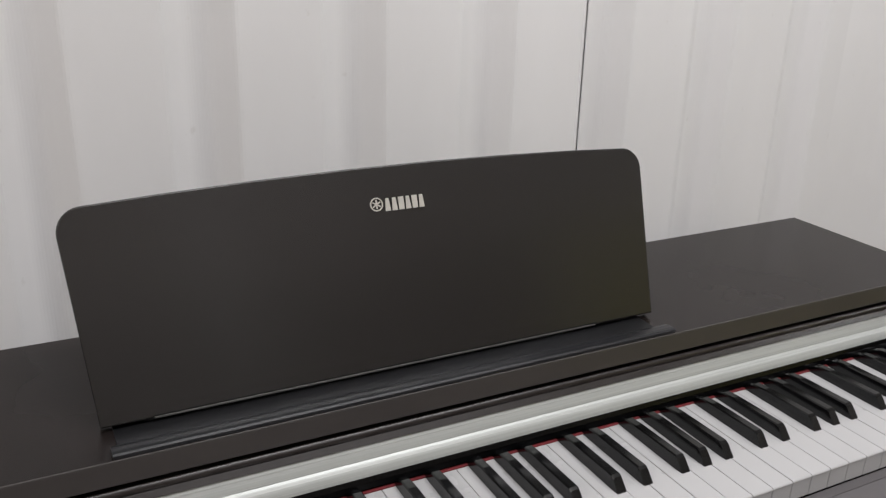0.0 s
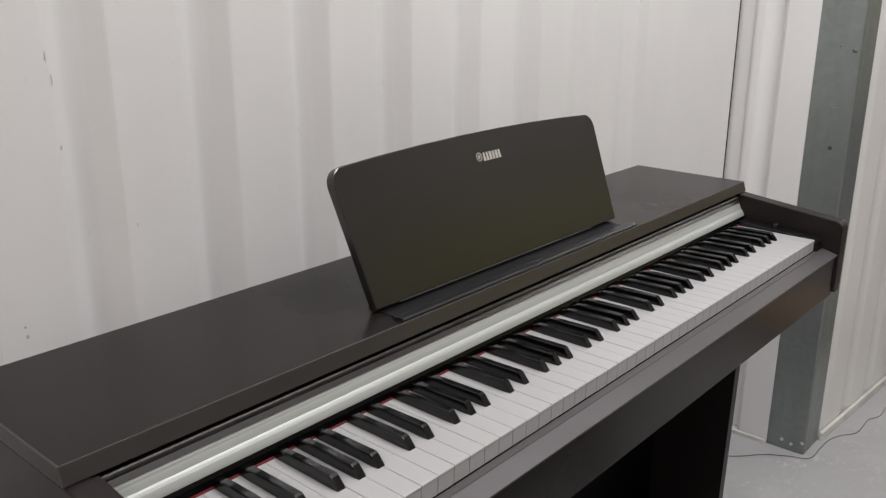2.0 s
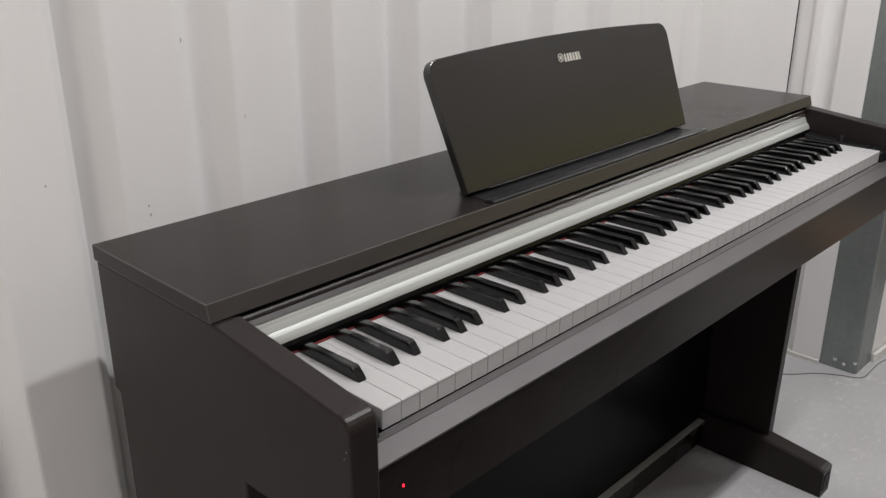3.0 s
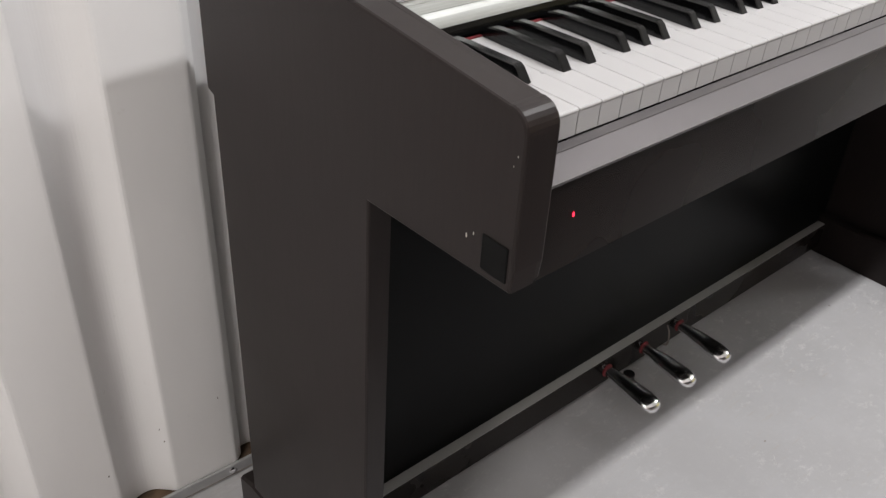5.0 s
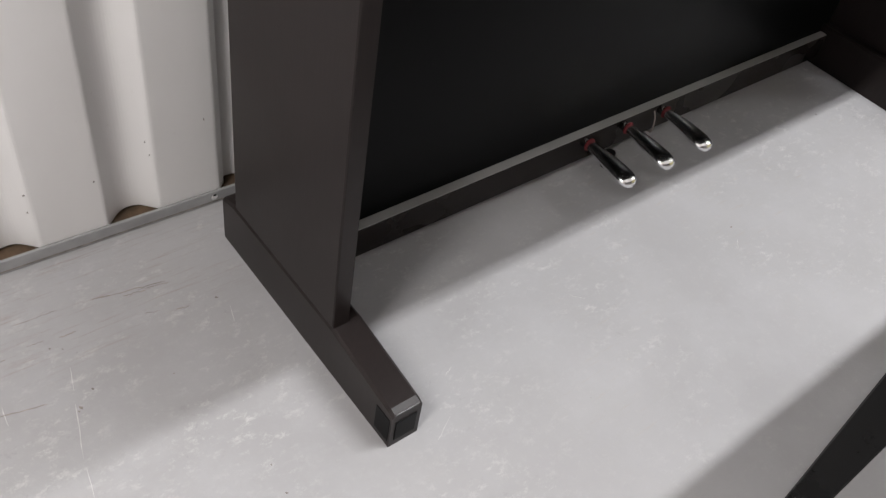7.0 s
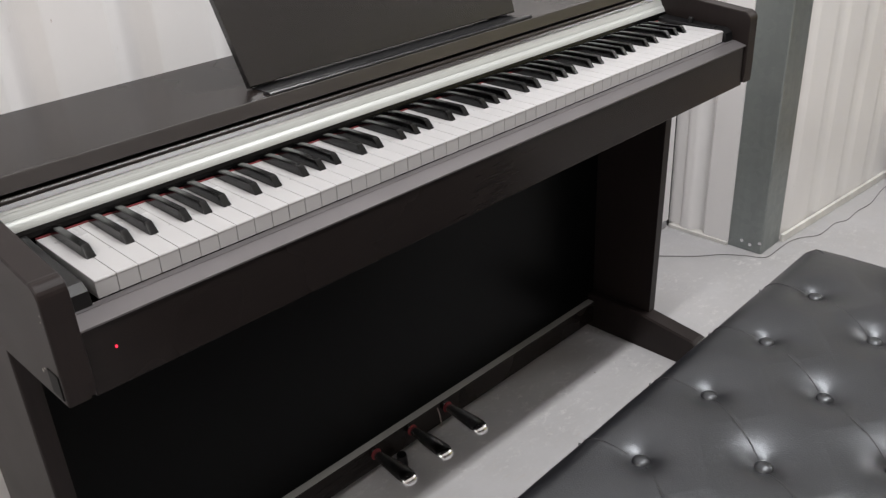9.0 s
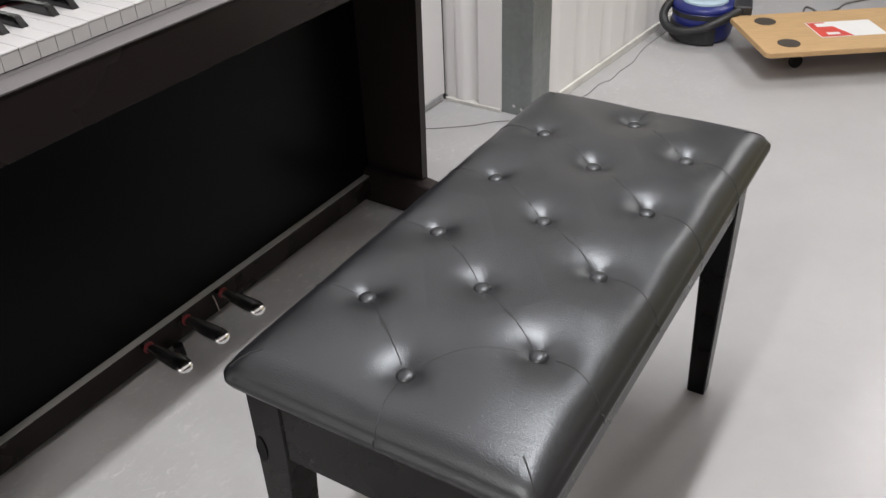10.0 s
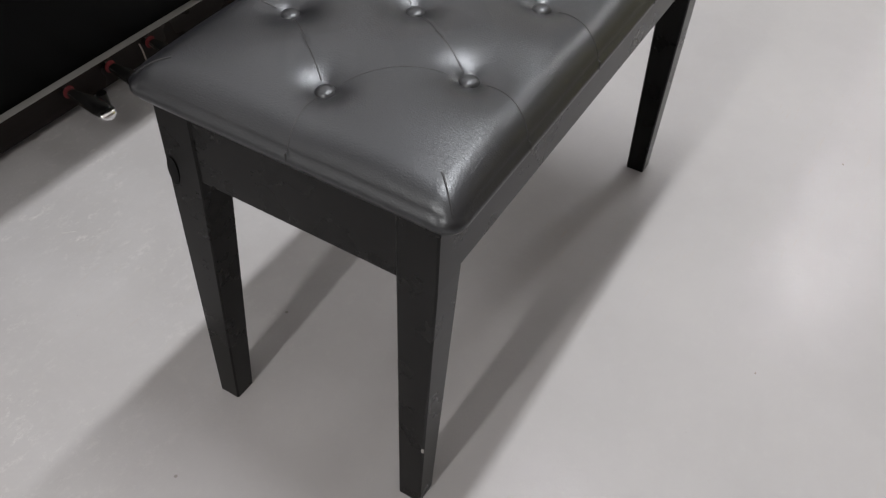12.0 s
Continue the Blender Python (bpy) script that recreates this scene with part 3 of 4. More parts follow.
# highlight of the rest's lower edge, painted as a thin pale strip
part("bottom_edge", box(-0.230, 0.198, -0.0004, 0.0030, -0.0006, 0.0010, 0.0003), REST_GLINT, rest, "pale strip that imitates the highlight on the bottom edge")
ledge = [(-0.2287, 0.8452), (-0.2285, 0.8478), (-0.2272, 0.8492), (-0.2238, 0.8494), (-0.2186, 0.8490), (-0.2182, 0.8486), (-0.2176, 0.8487), (-0.2130, 0.8476), (-0.2122, 0.8452)]
part("rest_ledge", prism(ledge, "x", -0.273, 0.263, 0.0002, 1), LEDGE_SATIN, piano, "low dark satin stop strip with fine grooves")
part("rest_base", box(-0.268, 0.250, -0.2105, -0.165, 0.8452, 0.8462, 0.0004), BASE_SATIN, piano, "dark satin strip under the music rest")
for s in (-1, 1):
    x0 = s * 0.226 - 0.006
    part("rest_bracket", prism([(-0.186, 0.8478), (-0.150, 0.8478), (-0.142, 0.862), (-0.150, 0.868), (-0.160, 0.878), (-0.168, 0.872)], "x", x0 - 0.012, x0 + 0.012, 0.0015), BLACK_PLASTIC, piano)

# stand
part("pedal_board", box(-INNER, INNER, -0.1150, -0.0980, 0.017, 0.0710, 0.0012), ROSEWOOD, piano)
part("board_edging", box(-INNER, INNER, -0.1146, -0.0982, 0.0712, 0.0722), EDGING, piano, "pale grey worn edge of the pedal board")
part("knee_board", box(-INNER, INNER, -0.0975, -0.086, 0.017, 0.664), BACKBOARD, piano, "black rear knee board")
for s in (-1, 1):
    cx = s * (W - 0.0215)
    rings = []
    for y, zt in ((0.031, 0.078), (0.000, 0.087), (-0.255, 0.0878), (-0.275, 0.085), (-0.384, 0.070), (-0.394, 0.066)):
        h = 0.0225
        e = 0.004
        rings.append([(cx - h, y, 0.0), (cx - h, y, zt - e), (cx - h + e, y, zt), (cx + h - e, y, zt), (cx + h, y, zt - e), (cx + h, y, 0.0)])
    foot = part("foot", loft(rings), ROSEWOOD_SIDE, piano)
    part("toe_cap", box(cx - 0.016, cx + 0.016, -0.3955, -0.3935, 0.012, 0.050, 0.0009), PLUG_BLACK, foot, "dark rounded toe cap")
    # added paler strip in place of the highlight along the toe
    part("toe_glint", box(cx - 0.0175, cx + 0.0175, -0.3949, -0.3928, 0.0655, 0.0678, 0.0008), HIGHLIGHT_EDGE, foot, "added strip that imitates the highlight on the front edge")
    part("side_cap", box(cx + s * 0.0225 - 0.0008, cx + s * 0.0225 + 0.0008, -0.391, -0.362, 0.010, 0.055, 0.0007), PLUG_BLACK, foot, "dark round plug")


def pedal(x):
    rings = []
    for y, hw, zt, th in ((-0.113, 0.0090, 0.0700, 0.016), (-0.136, 0.0090, 0.0712, 0.016), (-0.146, 0.0102, 0.0717, 0.017), (-0.171, 0.0152, 0.0717, 0.019), (-0.199, 0.0186, 0.0697, 0.020), (-0.213, 0.0194, 0.0682, 0.019), (-0.224, 0.0178, 0.0658, 0.017), (-0.2310, 0.0135, 0.0627, 0.014), (-0.2345, 0.0065, 0.0585, 0.008)):
        n = 16
        ring = []
        for k in range(n):
            a = math.tau * k / n
            c, s = math.cos(a), math.sin(a)
            ring.append((x + hw * math.copysign(abs(c) ** 0.9, c), y, zt - th / 2 + th / 2 * math.copysign(abs(s) ** 0.9, s)))
        rings.append(ring)
    ob = part("pedal", loft(rings), CHROME, piano, "polished chrome pedal", smooth=True)
    ring = turned([(0.0088, 0.0), (0.0116, 0.0), (0.0120, 0.0012), (0.0112, 0.0026), (0.0088, 0.0026)], 20)
    bmesh.ops.transform(ring, matrix=pose(x, -0.1280, 0.0635, 90), verts=ring.verts)
    part("felt_collar", ring, RED_FELT, ob, "thin red felt collar")


for x in (-0.087, 0.009, 0.109):
    pedal(x)
cord = part("pedal_cord", tube(smooth_line([(0.093, -0.1155, 0.062), (0.092, -0.122, 0.052), (0.093, -0.1245, 0.034), (0.097, -0.121, 0.018), (0.098, -0.112, 0.0135)], 5), 0.0016, 6), CORD_PINK, piano, "thin pinkish pedal cord", smooth=True)
part("stand_foot", turned([(0.0001, 0), (0.011, 0), (0.012, 0.006), (0.010, 0.030), (0.0001, 0.030)], 16, (-0.030, -0.136, 0.0)), BLACK_PLASTIC, piano, "black levelling foot under the pedal board")

led = turned([(0.0001, 0), (0.0010, 0), (0.0010, 0.0006), (0.0001, 0.0008)], 12)
bmesh.ops.transform(led, matrix=pose(-0.6180, -0.425, 0.7130, 90) @ Matrix.Diagonal((1, 1.9, 1, 1)), verts=led.verts)
part("power_led", led, led_mat, piano, "small lit red power lamp")
part("arm_plug", box(-W - 0.0012, -W + 0.001, -0.4245, -0.399, 0.6785, 0.7075, 0.0011), PLUG_BLACK, piano, "dark square cover on the arm")
for y, z, r in ((-0.383, 0.697, 0.0012), (-0.390, 0.702, 0.0008), (-0.424, 0.776, 0.0005), (-0.421, 0.768, 0.0004)):
    chip = turned([(0.0001, 0), (r, 0), (r * 0.8, 0.0004), (0.0001, 0.0005)], 8)
    bmesh.ops.transform(chip, matrix=pose(-W, y, z, 0, -90) @ Matrix.Diagonal((1.8, 0.6, 1, 1)), verts=chip.verts)
    part("chip", chip, BADGE, piano, "pale chip in the finish")

# ---- bench ----
BX, BY = 0.010, -0.892
bench = thing("piano_bench", "black leather tufted piano bench with tapered black legs", "bench", at=pose(BX, BY, 0, 0, 0, 1.2))
HX, HY, LIP, RIM = 0.393, 0.186, 0.483, 0.5170
ROWS = [(-0.104, [-0.229 + 0.1565 * k for k in range(4)]), (0.002, [-0.315 + 0.1590 * k for k in range(5)]), (0.109, [-0.230 + 0.153 * k for k in range(4)])]
BUTTONS = [(x, y) for y, xs in ROWS for x in xs]
# folds and seams of the leather: two ends, whether it is a deep fold, and how far it bows sideways
PLEATS = []
for x, y in BUTTONS:
    for u, v in BUTTONS:
        if v > y and abs(v - y) < 0.12 and abs(u - x) < 0.1:
            PLEATS.append((x, y, u, v, u > x, 0.001 if u > x else -0.011))
    if y < -0.05:
        PLEATS.append((x, y, x - 0.030, -HY, False, 0.009))
    if y > 0.05:
        PLEATS.append((x, y, x - 0.004, HY, False, 0.002))
    if abs(x) > 0.3:
        PLEATS.append((x, y, math.copysign(HX, x), y - 0.014, False, math.copysign(0.003, x)))


def seat_height(x, y):
    ex, ey = HX - abs(x), HY - abs(y)
    dome = 0.0185 * (1 - (abs(x) / HX) ** 6) * (1 - (abs(y) / HY) ** 4) ** 0.8
    r = 0.030
    edge = 0.0
    for d in (ex, ey):
        if d < r:
            edge += 0.016 * (1 - math.sqrt(max(0.0, 1 - ((r - d) / r) ** 2)))
    z = RIM + dome - edge
    pull = 0.0
    for u, v in BUTTONS:
        d = math.hypot(x - u, y - v)
        if d < 0.12:
            pull = max(pull, 0.0205 * math.exp(-(d / 0.025) ** 1.05))
    crease = 0.0
    step = 0.0
    for x0, y0, x1, y1, sharp, bow in PLEATS:
        lx, ly = x1 - x0, y1 - y0
        n = math.hypot(lx, ly)
        t = max(0.0, min(1.0, ((x - x0) * lx + (y - y0) * ly) / (n * n)))
        px, py = pleat_point(x0, y0, x1, y1, t, bow)
        d = math.hypot(x - px, y - py)
        if d > 0.05:
            continue
        side = ((x - px) * -ly + (y - py) * lx) / n
        crease = max(crease, (0.0016 if sharp else 0.0002) * math.exp(-(d / 0.003) ** 2) + (0.0011 if sharp else 0.0003) * math.exp(-(d / 0.011) ** 2))
        if sharp:
            step = max(step, 0.0005 * math.sin(math.pi * min(1, t * 1.05)) * math.exp(-abs(side) / 0.012) * (1 if side > 0 else 0) * (1 if 0.0 < t < 1.0 else 0))
    return z - max(pull, crease * min(1.0, dome / 0.013 + 0.25)) + step


def pleat_point(x0, y0, x1, y1, t, most):
    """A point of a pleat, which bows a little sideways."""
    lx, ly = x1 - x0, y1 - y0
    n = math.hypot(lx, ly)
    bow = most * math.sin(math.pi * t)
    return x0 + lx * t - ly / n * bow, y0 + ly * t + lx / n * bow


def corner_round(u, v):
    """Maps a square of -1..1 to the seat with softly rounded corners."""
    x, y = u * HX, v * HY
    r = 0.019
    dx, dy = abs(x) - (HX - r), abs(y) - (HY - r)
    if dx > 0 and dy > 0:
        m = max(dx, dy)
        l = math.hypot(dx, dy)
        k = m / l
        x = math.copysign(HX - r + dx * k, x)
        y = math.copysign(HY - r + dy * k, y)
    return x, y


def cushion_mesh():
    bm = bmesh.new()
    nx, ny = 420, 200
    grid = []
    for j in range(ny + 1):
        row = []
        for i in range(nx + 1):
            x, y = corner_round(2 * i / nx - 1, 2 * j / ny - 1)
            row.append(bm.verts.new((x, y, seat_height(x, y))))
        grid.append(row)
    for j in range(ny):
        for i in range(nx):
            bm.faces.new((grid[j][i], grid[j][i + 1], grid[j + 1][i + 1], grid[j + 1][i]))
    rim = grid[0] + [r[-1] for r in grid[1:]] + grid[-1][-2::-1] + [r[0] for r in grid[-2:0:-1]]
    prev = rim
    for inset, z in ((-0.003, 0.500), (-0.0035, 0.493), (0.0, 0.4860), (0.006, LIP), (0.02, LIP)):
        ring = []
        for v in rim:
            d = Vector((math.copysign(1, v.co.x) * (abs(v.co.x) > HX - 0.03), math.copysign(1, v.co.y) * (abs(v.co.y) > HY - 0.03), 0))
            ring.append(bm.verts.new((v.co.x - d.x * inset, v.co.y - d.y * inset, z)))
        n = len(rim)
        for i in range(n):
            bm.faces.new((prev[i], prev[(i + 1) % n], ring[(i + 1) % n], ring[i]))
        prev = ring
    bm.faces.new(prev)
    return bm


cushion = part("cushion", cushion_mesh(), LEATHER, bench, "buttoned black leather cushion", smooth=True)
button = None
for x, y in BUTTONS:
    z = seat_height(x, y)
    if button is None:
        button = part("button", turned([(0.0001, -0.004), (0.0105, -0.002), (0.0118, 0.0015), (0.0110, 0.0050), (0.0080, 0.0078), (0.0040, 0.0090), (0.0001, 0.0093)], 20), LEATHER, cushion, smooth=True)
        b = button
    else:
        b = button.copy()
        scene.collection.objects.link(b)
    b.location = (x, y, z + 0.001)
for x0, y0, x1, y1, sharp, bow in PLEATS:
    over_x, over_y = abs(x1) > HX - 0.01, abs(y1) > HY - 0.01
    if not (sharp or over_x or over_y) and x0 > -0.2:
        continue
    # deep folds run the whole way near one end of the seat and die out towards the other
    reach = 0.80 if x0 < -0.1 else 0.52
    if sharp:
        span_t = [0.10 + reach * k / 11 for k in range(12)]
    elif over_x or over_y:
        span_t = [0.22 + 0.775 * k / 15 for k in range(16)]
    else:
        span_t = [0.14 + 0.74 * k / 13 for k in range(14)]
    pts = []
    for t in span_t:
        px, py = pleat_point(x0, y0, x1, y1, t, bow)
        pts.append((px, py, seat_height(px, py) + 0.0001))
    if over_y:
        side = math.copysign(1, y1)
        pts += [(x1 - 0.001, side * (HY + 0.0028), 0.5035), (x1 - 0.001, side * (HY + 0.0034), 0.494)]
    elif over_x:
        side = math.copysign(1, x1)
        pts += [(side * (HX + 0.0028), y1, 0.5035), (side * (HX + 0.0034), y1, 0.494)]
    part("pleat_fold", tube(pts, 0.0009 if sharp else 0.0007 if over_x or over_y else 0.0004, 5), STITCH, cushion)
# corner seams
for s in (-1, 1):
    for q in (-1, 1):
        pts = []
        for t in (0.0, 0.35, 0.7, 1.0):
            x, y = s * (HX - 0.034 + 0.026 * t), q * (HY - 0.034 + 0.026 * t)
            pts.append((x, y, seat_height(x, y) + 0.0002))
        part("corner_seam", tube(smooth_line(pts, 3), 0.0009, 5), STITCH, cushion)

AX, AY, AZ0, AZ1 = 0.381, 0.164, 0.392, 0.4832
part("apron", box(-AX, AX, -AY, -AY + 0.018, AZ0, AZ1, 0.001), BENCH_WOOD, bench)
part("apron", box(-AX, AX, AY - 0.018, AY, AZ0, AZ1, 0.001), BENCH_WOOD, bench)
part("apron", box(-AX, -AX + 0.018, -AY + 0.0185, AY - 0.0185, AZ0, AZ1, 0.001), BENCH_WOOD, bench)
part("apron", box(AX - 0.018, AX, -AY + 0.0185, AY - 0.0185, AZ0, AZ1, 0.001), BENCH_WOOD, bench)
for s in (-1, 1):
    for q in (-1, 1):
        rings = []
        for z, ox, oy, wide in ((0.0, 0.009, -0.003, 0.031), (0.392, 0.0025, 0.0025, 0.046), (0.4825, 0.0025, 0.0025, 0.047)):
            x0, x1 = sorted((s * (AX + ox), s * (AX + ox - wide)))
            y0, y1 = sorted((q * (AY + oy), q * (AY + oy - wide)))
            e = 0.002
            rings.append([(x0 + e, y0, z), (x1 - e, y0, z), (x1, y0 + e, z), (x1, y1 - e, z), (x1 - e, y1, z), (x0 + e, y1, z), (x0, y1 - e, z), (x0, y0 + e, z)])
        leg = part("leg", loft(rings), BENCH_WOOD, bench)
        if s < 0 and q < 0:
            part("chip", box(-AX - 0.0082, -AX - 0.0068, -AY + 0.0012, -AY + 0.0042, 0.118, 0.125, 0.0005), EDGING, leg, "small pale chip in the black finish")
        if s < 0 and q > 0:
            part("dark_mark", prism([(0.1575 + 0.0075 * math.cos(a), 0.393 + 0.019 * math.sin(a)) for a in (math.tau * k / 16 for k in range(16))], "x", -AX - 0.0036, -AX - 0.0024), PLUG_BLACK, leg, "dull black oval mark")

# ---- corridor clutter ----
vac = thing("vacuum_cleaner", "blue and dark grey tub vacuum cleaner on the floor", "vacuum cleaner", at=pose(2.100, -0.462, 0, 0, 0, 15) @ Matrix.Diagonal((0.89, 0.89, 0.89, 1)))
part("tub", turned([(0.0001, 0.004), (0.096, 0.004), (0.108, 0.02), (0.118, 0.08), (0.120, 0.120), (0.0001, 0.122)], 40), BLUE_PLASTIC, vac, smooth=True)
part("skirt", prism(arc(0, 0, 0.124, 75, 205, 24) + arc(0, 0, 0.108, 205, 75, 24), "z", 0.006, 0.070, 0.006), DARK_GREY_PLASTIC, vac, "dark grey bumper shell")
part("collar", turned([(0.0001, 0.100), (0.1205, 0.100), (0.1215, 0.118), (0.0001, 0.119)], 40), DARK_GREY_PLASTIC, vac, "dark grey collar under the lid")
part("motor_head", turned([(0.0001, 0.1192), (0.118, 0.1192), (0.121, 0.130), (0.112, 0.142), (0.0001, 0.144)], 40), BLUE_PLASTIC, vac, smooth=True)
part("top_disc", turned([(0.0001, 0.144), (0.086, 0.144), (0.085, 0.152), (0.072, 0.157), (0.0001, 0.158)], 36), PALE_PLASTIC, vac, "pale blue top disc")
part("grip_plate", turned([(0.0001, 0.1582), (0.040, 0.1582), (0.038, 0.1615), (0.0001, 0.162)], 24, (0.005, -0.040, 0)), GLOSS_BLUE, vac, "mid blue grip plate")
part("switch_block", prism([(-0.043, 0.170), (-0.030, 0.162), (0.030, 0.162), (0.043, 0.170), (0.043, 0.216), (-0.043, 0.216)], "x", -0.028, 0.028, 0.004), DARK_GREY_PLASTIC, vac)
part("block_cap", box(-0.020, 0.024, -0.032, 0.034, 0.2162, 0.222, 0.002), LABEL_WHITE, vac, "white cap")
part("handle", tube(smooth_line([(0.04, 0.088, 0.140), (-0.01, 0.130, 0.128), (-0.05, 0.148, 0.095), (-0.085, 0.130, 0.064), (-0.118, 0.085, 0.056), (-0.130, 0.020, 0.066), (-0.125, -0.040, 0.092), (-0.095, -0.100, 0.120), (-0.045, -0.145, 0.132)]), 0.0165, 12), DARK_GREY_PLASTIC, vac, "thick dark grey carrying handle", smooth=True)
part("handle_end", box(-0.075, 0.025, -0.172, -0.105, 0.112, 0.150, 0.008, 3), DARK_GREY_PLASTIC, vac)

dolly = thing("furniture_dolly", "pale plywood furniture dolly with dark grip pads and a red label", "dolly", at=pose(2.095, -0.925, -0.031, 0, 0, -54))
DL, DW = 0.325, 0.168
corner = [(DL - 0.02, -DW + 0.02, -90), (DL - 0.02, DW - 0.02, 0), (-DL + 0.02, DW - 0.02, 90), (-DL + 0.02, -DW + 0.02, 180)]
outline = [p for cx, cy, a in corner for p in arc(cx, cy, 0.02, a, a + 90, 5)]
part("board", prism(outline, "z", 0.118, 0.136, 0.003), PLYWOOD, dolly)
for x in (-0.230, 0.230):
    for y in (-0.098, 0.098):
        part("pad", turned([(0.0001, 0.1362), (0.034, 0.1362), (0.034, 0.1375), (0.0001, 0.1378)], 28, (x, y, 0)), PAD_BROWN, dolly, "dark brown round grip pad")
        cx, cy = x * 0.74, y * 0.42
        wheel = turned([(0.0001, -0.009), (0.018, -0.009), (0.021, -0.005), (0.021, 0.005), (0.018, 0.009), (0.0001, 0.009)], 24)
        bmesh.ops.transform(wheel, matrix=pose(cx, cy, 0.0525, 90), verts=wheel.verts)
        caster = part("caster", box(cx - 0.016, cx + 0.016, cy - 0.014, cy + 0.014, 0.070, 0.1178, 0.003), GALV, dolly)
        part("wheel", wheel, RUBBER, caster)
label = part("label", box(-0.115, 0.095, -0.068, 0.062, 0.1362, 0.1368), LABEL_WHITE, dolly, "white and red paper label")
part("label_field", prism([(-0.112, -0.065), (-0.010, -0.065), (-0.030, -0.010), (-0.055, 0.059), (-0.112, 0.059)], "z", 0.13685, 0.1370), LABEL_RED, label)
part("label_bar", box(-0.09, -0.03, 0.02, 0.05, 0.13705, 0.1372), LABEL_WHITE, label)
part("label_bar", box(-0.085, -0.045, -0.05, -0.03, 0.13705, 0.1372), LABEL_WHITE, label)

platform = thing("timber_platform", "low brown timber platform on the floor under the blue tub", "platform")
for k in range(5):
    part("plank", box(3.0, 4.1, -1.30 + 0.2 * k, -1.104 + 0.2 * k, 0.020, 0.052, 0.002), BROWN_BOARD, platform)
for x in (3.004, 3.55, 4.05):
    part("bearer", box(x, x + 0.045, -1.30, -0.304, 0.0, 0.0198), BROWN_BOARD, platform)

tub = thing("storage_tub", "dark blue plastic tub standing on a timber platform", "tub", at=pose(3.01, -0.80, 0.0522))
part("shell", loft([[(0.0, -0.30, 0.0), (0.70, -0.30, 0.0), (0.70, 0.22, 0.0), (0.0, 0.22, 0.0)], [(-0.012, -0.33, 0.02), (0.72, -0.33, 0.02), (0.72, 0.25, 0.02), (-0.012, 0.25, 0.02)], [(-0.03, -0.42, 0.35), (0.80, -0.42, 0.35), (0.80, 0.58, 0.35), (-0.03, 0.58, 0.35)], [(-0.04, -0.46, 0.60), (0.84, -0.46, 0.60), (0.84, 0.66, 0.60), (-0.04, 0.66, 0.60)]]), BLUE_TUB, tub)
part("rim", prism([(-0.06, -0.48), (0.86, -0.48), (0.86, 0.68), (-0.06, 0.68)], "z", 0.6002, 0.63, 0.006), BLUE_TUB, tub)

cable = part("power_cable", tube(smooth_line([(0.72, 0.05, 0.002), (0.86, 0.04, 0.002), (1.0, 0.02, 0.002), (1.06, -0.05, 0.002), (1.119, -0.122, 0.002), (1.17, -0.167, 0.002), (1.205, -0.22, 0.002), (1.232, -0.268, 0.002), (1.30, -0.272, 0.002), (1.36, -0.274, 0.002), (1.41, -0.290, 0.002), (1.45, -0.318, 0.002), (1.50, -0.322, 0.002), (1.56, -0.322, 0.002), (1.603, -0.340, 0.002), (1.68, -0.338, 0.002), (1.763, -0.346, 0.002), (1.88, -0.333, 0.002), (1.975, -0.335, 0.002), (2.10, -0.345, 0.002)], 5), 0.0010, 6), CABLE_GREY, smooth=True)
tagged(cable, "thin grey power cable lying along the wall", "cable")
cord = part("extension_cable", tube(smooth_line([(2.47, -0.715, 0.004), (2.545, -0.708, 0.004), (2.535, -0.735, 0.004), (2.505, -0.766, 0.004), (2.568, -0.812, 0.004), (2.66, -0.835, 0.004), (2.80, -0.95, 0.004), (2.93, -1.10, 0.004)], 6), 0.0038, 6), CABLE_GREY, smooth=True)
tagged(cord, "loose grey cord on the floor behind the dolly", "cable")

# small chips and rubs on the wall paint
for k, (x, z, w, h) in enumerate(((-0.493, 1.138, 0.002, 0.014), (-0.489, 1.112, 0.0018, 0.016), (-0.488, 1.036, 0.003, 0.007), (-0.406, 0.928, 0.002, 0.006), (-0.555, 0.824, 0.004, 0.006), (-0.556, 0.836, 0.003, 0.004), (-0.677, 0.888, 0.004, 0.004), (-0.828, 0.108, 0.003, 0.004), (-0.752, 0.150, 0.0025, 0.003), (-0.748, 0.125, 0.0025, 0.003), (-0.917, 0.120, 0.004, 0.004), (-0.665, 0.16, 0.002, 0.005), (-0.918, 0.09, 0.003, 0.003))):
    chip = turned([(0.0001, 0), (1, 0), (0.8, 0.3), (0.0001, 0.35)], 7)
    for v in chip.verts:
        v.co.x *= 1 + 0.3 * math.sin(7 * v.co.y + k)
    bmesh.ops.transform(chip, matrix=pose(x, -0.0004, z, 90, 0, 0) @ Matrix.Diagonal((w * 0.4, h * 0.45, 0.0010, 1)), verts=chip.verts)
    part("paint_chip", chip, SCUFF if z < 0.5 else RUB, wall_north, "dark chip in the white paint" if z < 0.5 else "faint rub in the white paint")


# scratches and grit on the floor
PALE_SCRATCH = plain("pale_scratch", (0.54, 0.535, 0.525), 0.6, vary=0.2, scale=60)
BROWN_SCRATCH = plain("brown_scratch", (0.275, 0.245, 0.22), 0.75, vary=0.35, scale=90)


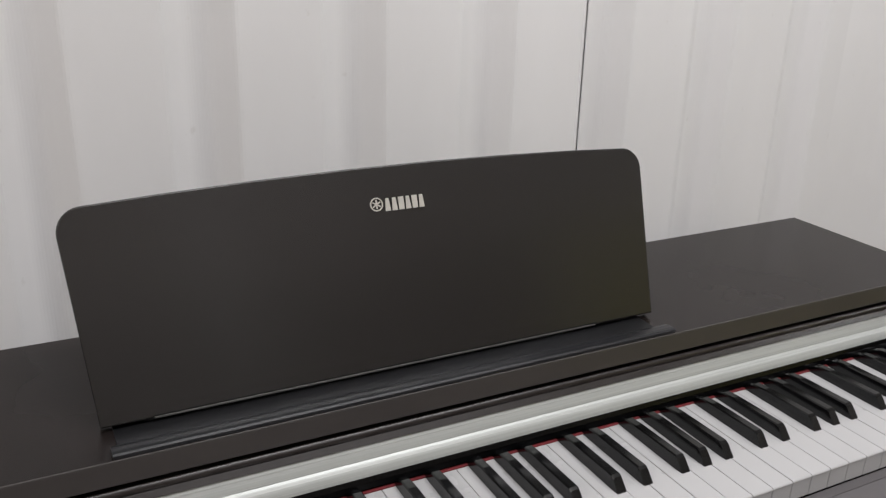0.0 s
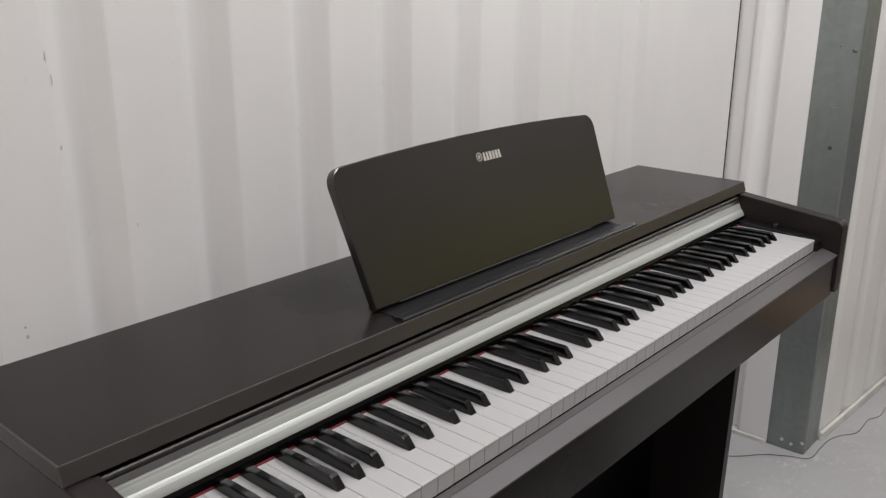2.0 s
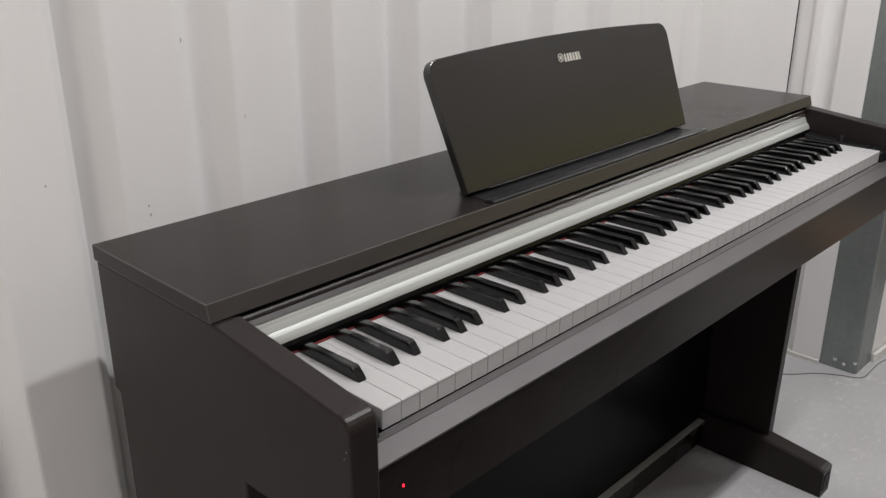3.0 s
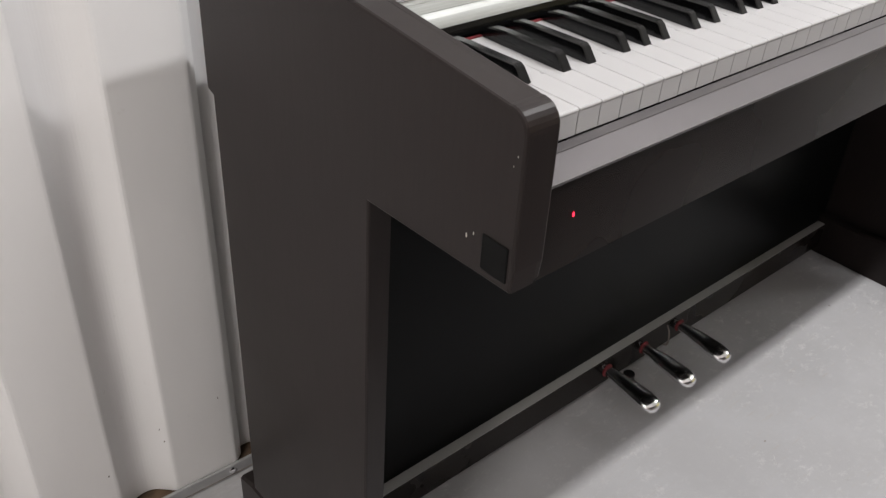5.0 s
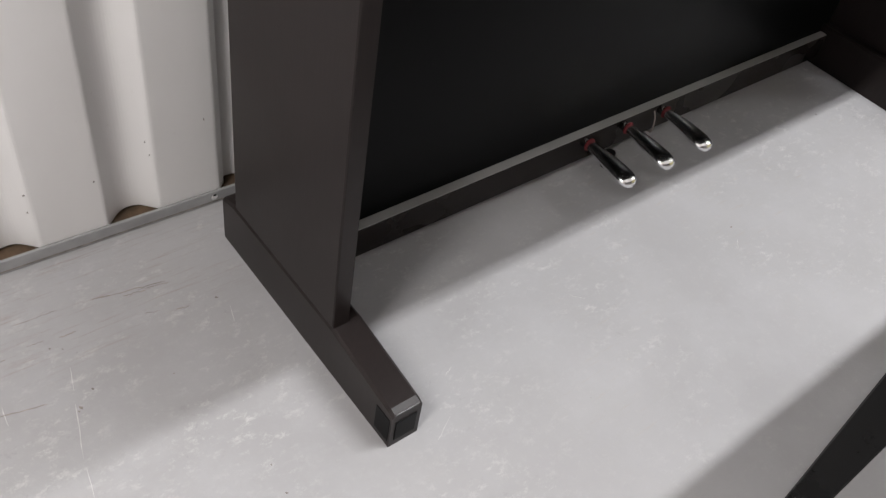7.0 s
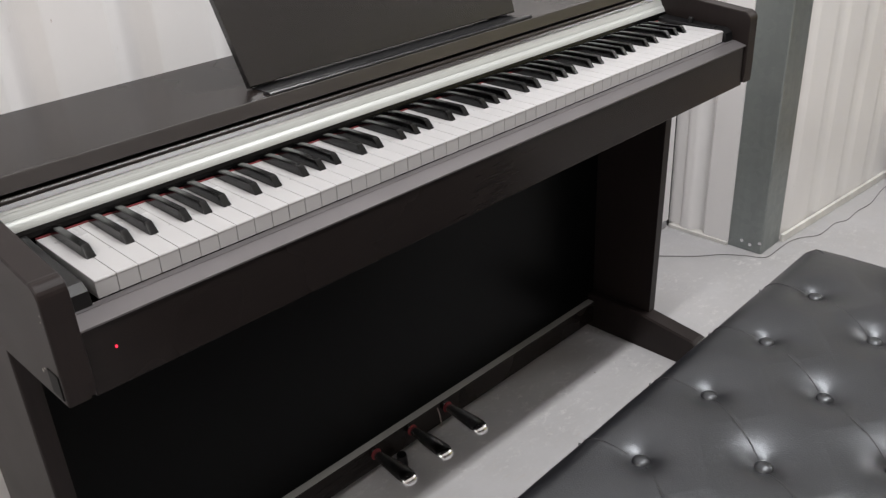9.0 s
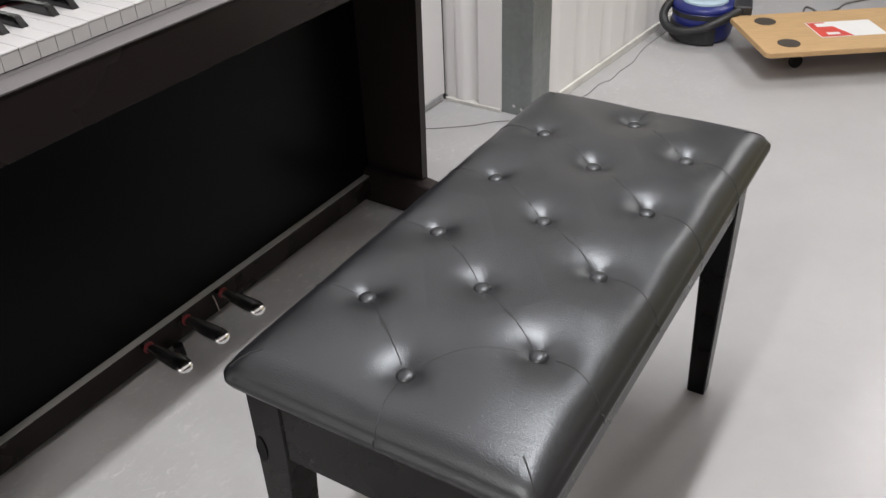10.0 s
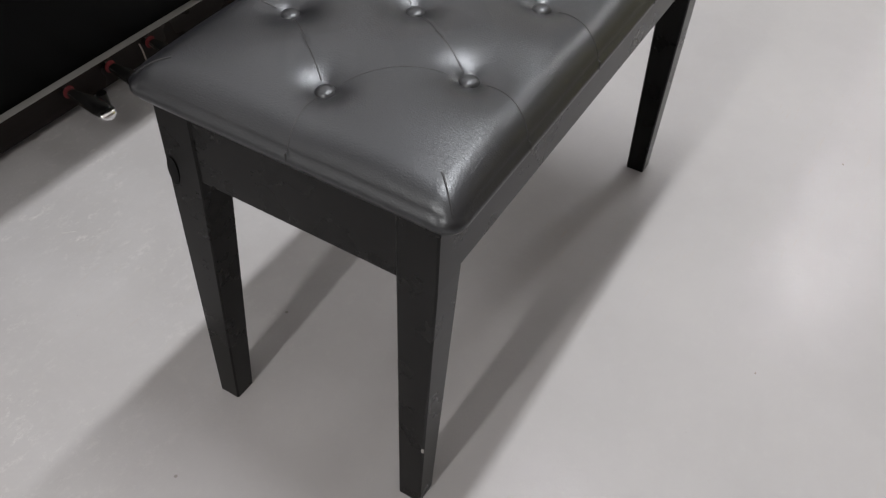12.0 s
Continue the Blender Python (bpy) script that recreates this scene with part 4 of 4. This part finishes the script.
def scratch(x0, y0, x1, y1, width, material=PALE_SCRATCH, words="pale scratch in the floor paint", waver=0.0006, steps=4):
    """A shallow scored line on the floor, uneven in width."""
    bm = bmesh.new()
    n = math.hypot(x1 - x0, y1 - y0)
    ux, uy = (x1 - x0) / n, (y1 - y0) / n
    left, right = [], []
    for k in range(steps + 1):
        inner = 0 < k < steps
        off = random.uniform(-waver, waver) if inner else 0.0
        w = width * 0.35 * (random.uniform(0.5, 1.2) if inner else 0.3)
        x, y = x0 + (x1 - x0) * k / steps - uy * off, y0 + (y1 - y0) * k / steps + ux * off
        left.append(bm.verts.new((x - uy * w, y + ux * w, 0.0003)))
        right.append(bm.verts.new((x + uy * w, y - ux * w, 0.0003)))
    for k in range(steps):
        bm.faces.new((left[k], right[k], right[k + 1], left[k + 1]))
    for v in bmesh.ops.extrude_face_region(bm, geom=bm.faces[:])["geom"]:
        if isinstance(v, bmesh.types.BMVert):
            v.co.z = 0.0
    part("scratch", bm, material, floor, words)


for x0, y0, x1, y1, width in ((-0.953, -0.082, -0.962, -0.118, 0.0010), (-0.968, -0.138, -0.988, -0.214, 0.0016), (-0.990, -0.228, -0.998, -0.272, 0.0013), (-1.041, -0.098, -1.043, -0.126, 0.0014), (-0.736, -0.092, -0.744, -0.120, 0.0012), (-0.62, -0.42, -0.585, -0.40, 0.0012), (-0.55, -0.345, -0.535, -0.338, 0.0010), (-0.30, -0.33, -0.285, -0.345, 0.0012), (0.02, -0.40, 0.035, -0.385, 0.0012)):
    scratch(x0, y0, x1, y1, width)
# long brown drag marks beside the wall
for x0, y0, x1, y1, count in ((-1.06, 0.022, -0.86, 0.011, 2), (-0.93, 0.017, -0.74, -0.017, 4), (-1.07, -0.020, -0.89, -0.030, 3), (-0.90, -0.030, -0.78, -0.058, 2), (-1.10, -0.098, -0.985, -0.123, 2)):
    for k in range(count):
        a, b = sorted((random.uniform(0, 0.85), random.uniform(0.15, 1)))
        side = random.uniform(-0.012, 0.012)
        scratch(x0 + (x1 - x0) * a, y0 + (y1 - y0) * a + side, x0 + (x1 - x0) * max(b, a + 0.12), y0 + (y1 - y0) * max(b, a + 0.12) + side, random.uniform(0.0010, 0.0024), BROWN_SCRATCH, "brown drag mark scored in the floor paint", 0.0010, 9)
for x, y, size in ((-0.942, -0.127, 0.0022), (-0.964, -0.146, 0.0030), (-0.968, -0.150, 0.0018), (-0.814, -0.380, 0.0020), (-0.745, -0.069, 0.0024), (-0.849, -0.157, 0.0014), (-0.811, -0.338, 0.0014), (-0.963, -0.041, 0.0016), (-0.95, -0.05, 0.0014), (0.606, -1.342, 0.0030), (0.057, -1.355, 0.0022), (-0.405, -1.049, 0.0022), (0.05, -0.36, 0.0026)):
    grit = turned([(0.0001, 0), (1, 0), (0.7, 0.4), (0.0001, 0.5)], 7)
    for v in grit.verts:
        v.co.x *= 1 + 0.4 * math.sin(5 * v.co.y + 40 * x)
    bmesh.ops.transform(grit, matrix=pose(x, y, 0, 0, 0, 60 * x) @ Matrix.Diagonal((size, size * 0.6, size * 0.5, 1)), verts=grit.verts)
    part("grit", grit, SCUFF, floor, "dark speck of grit on the floor")
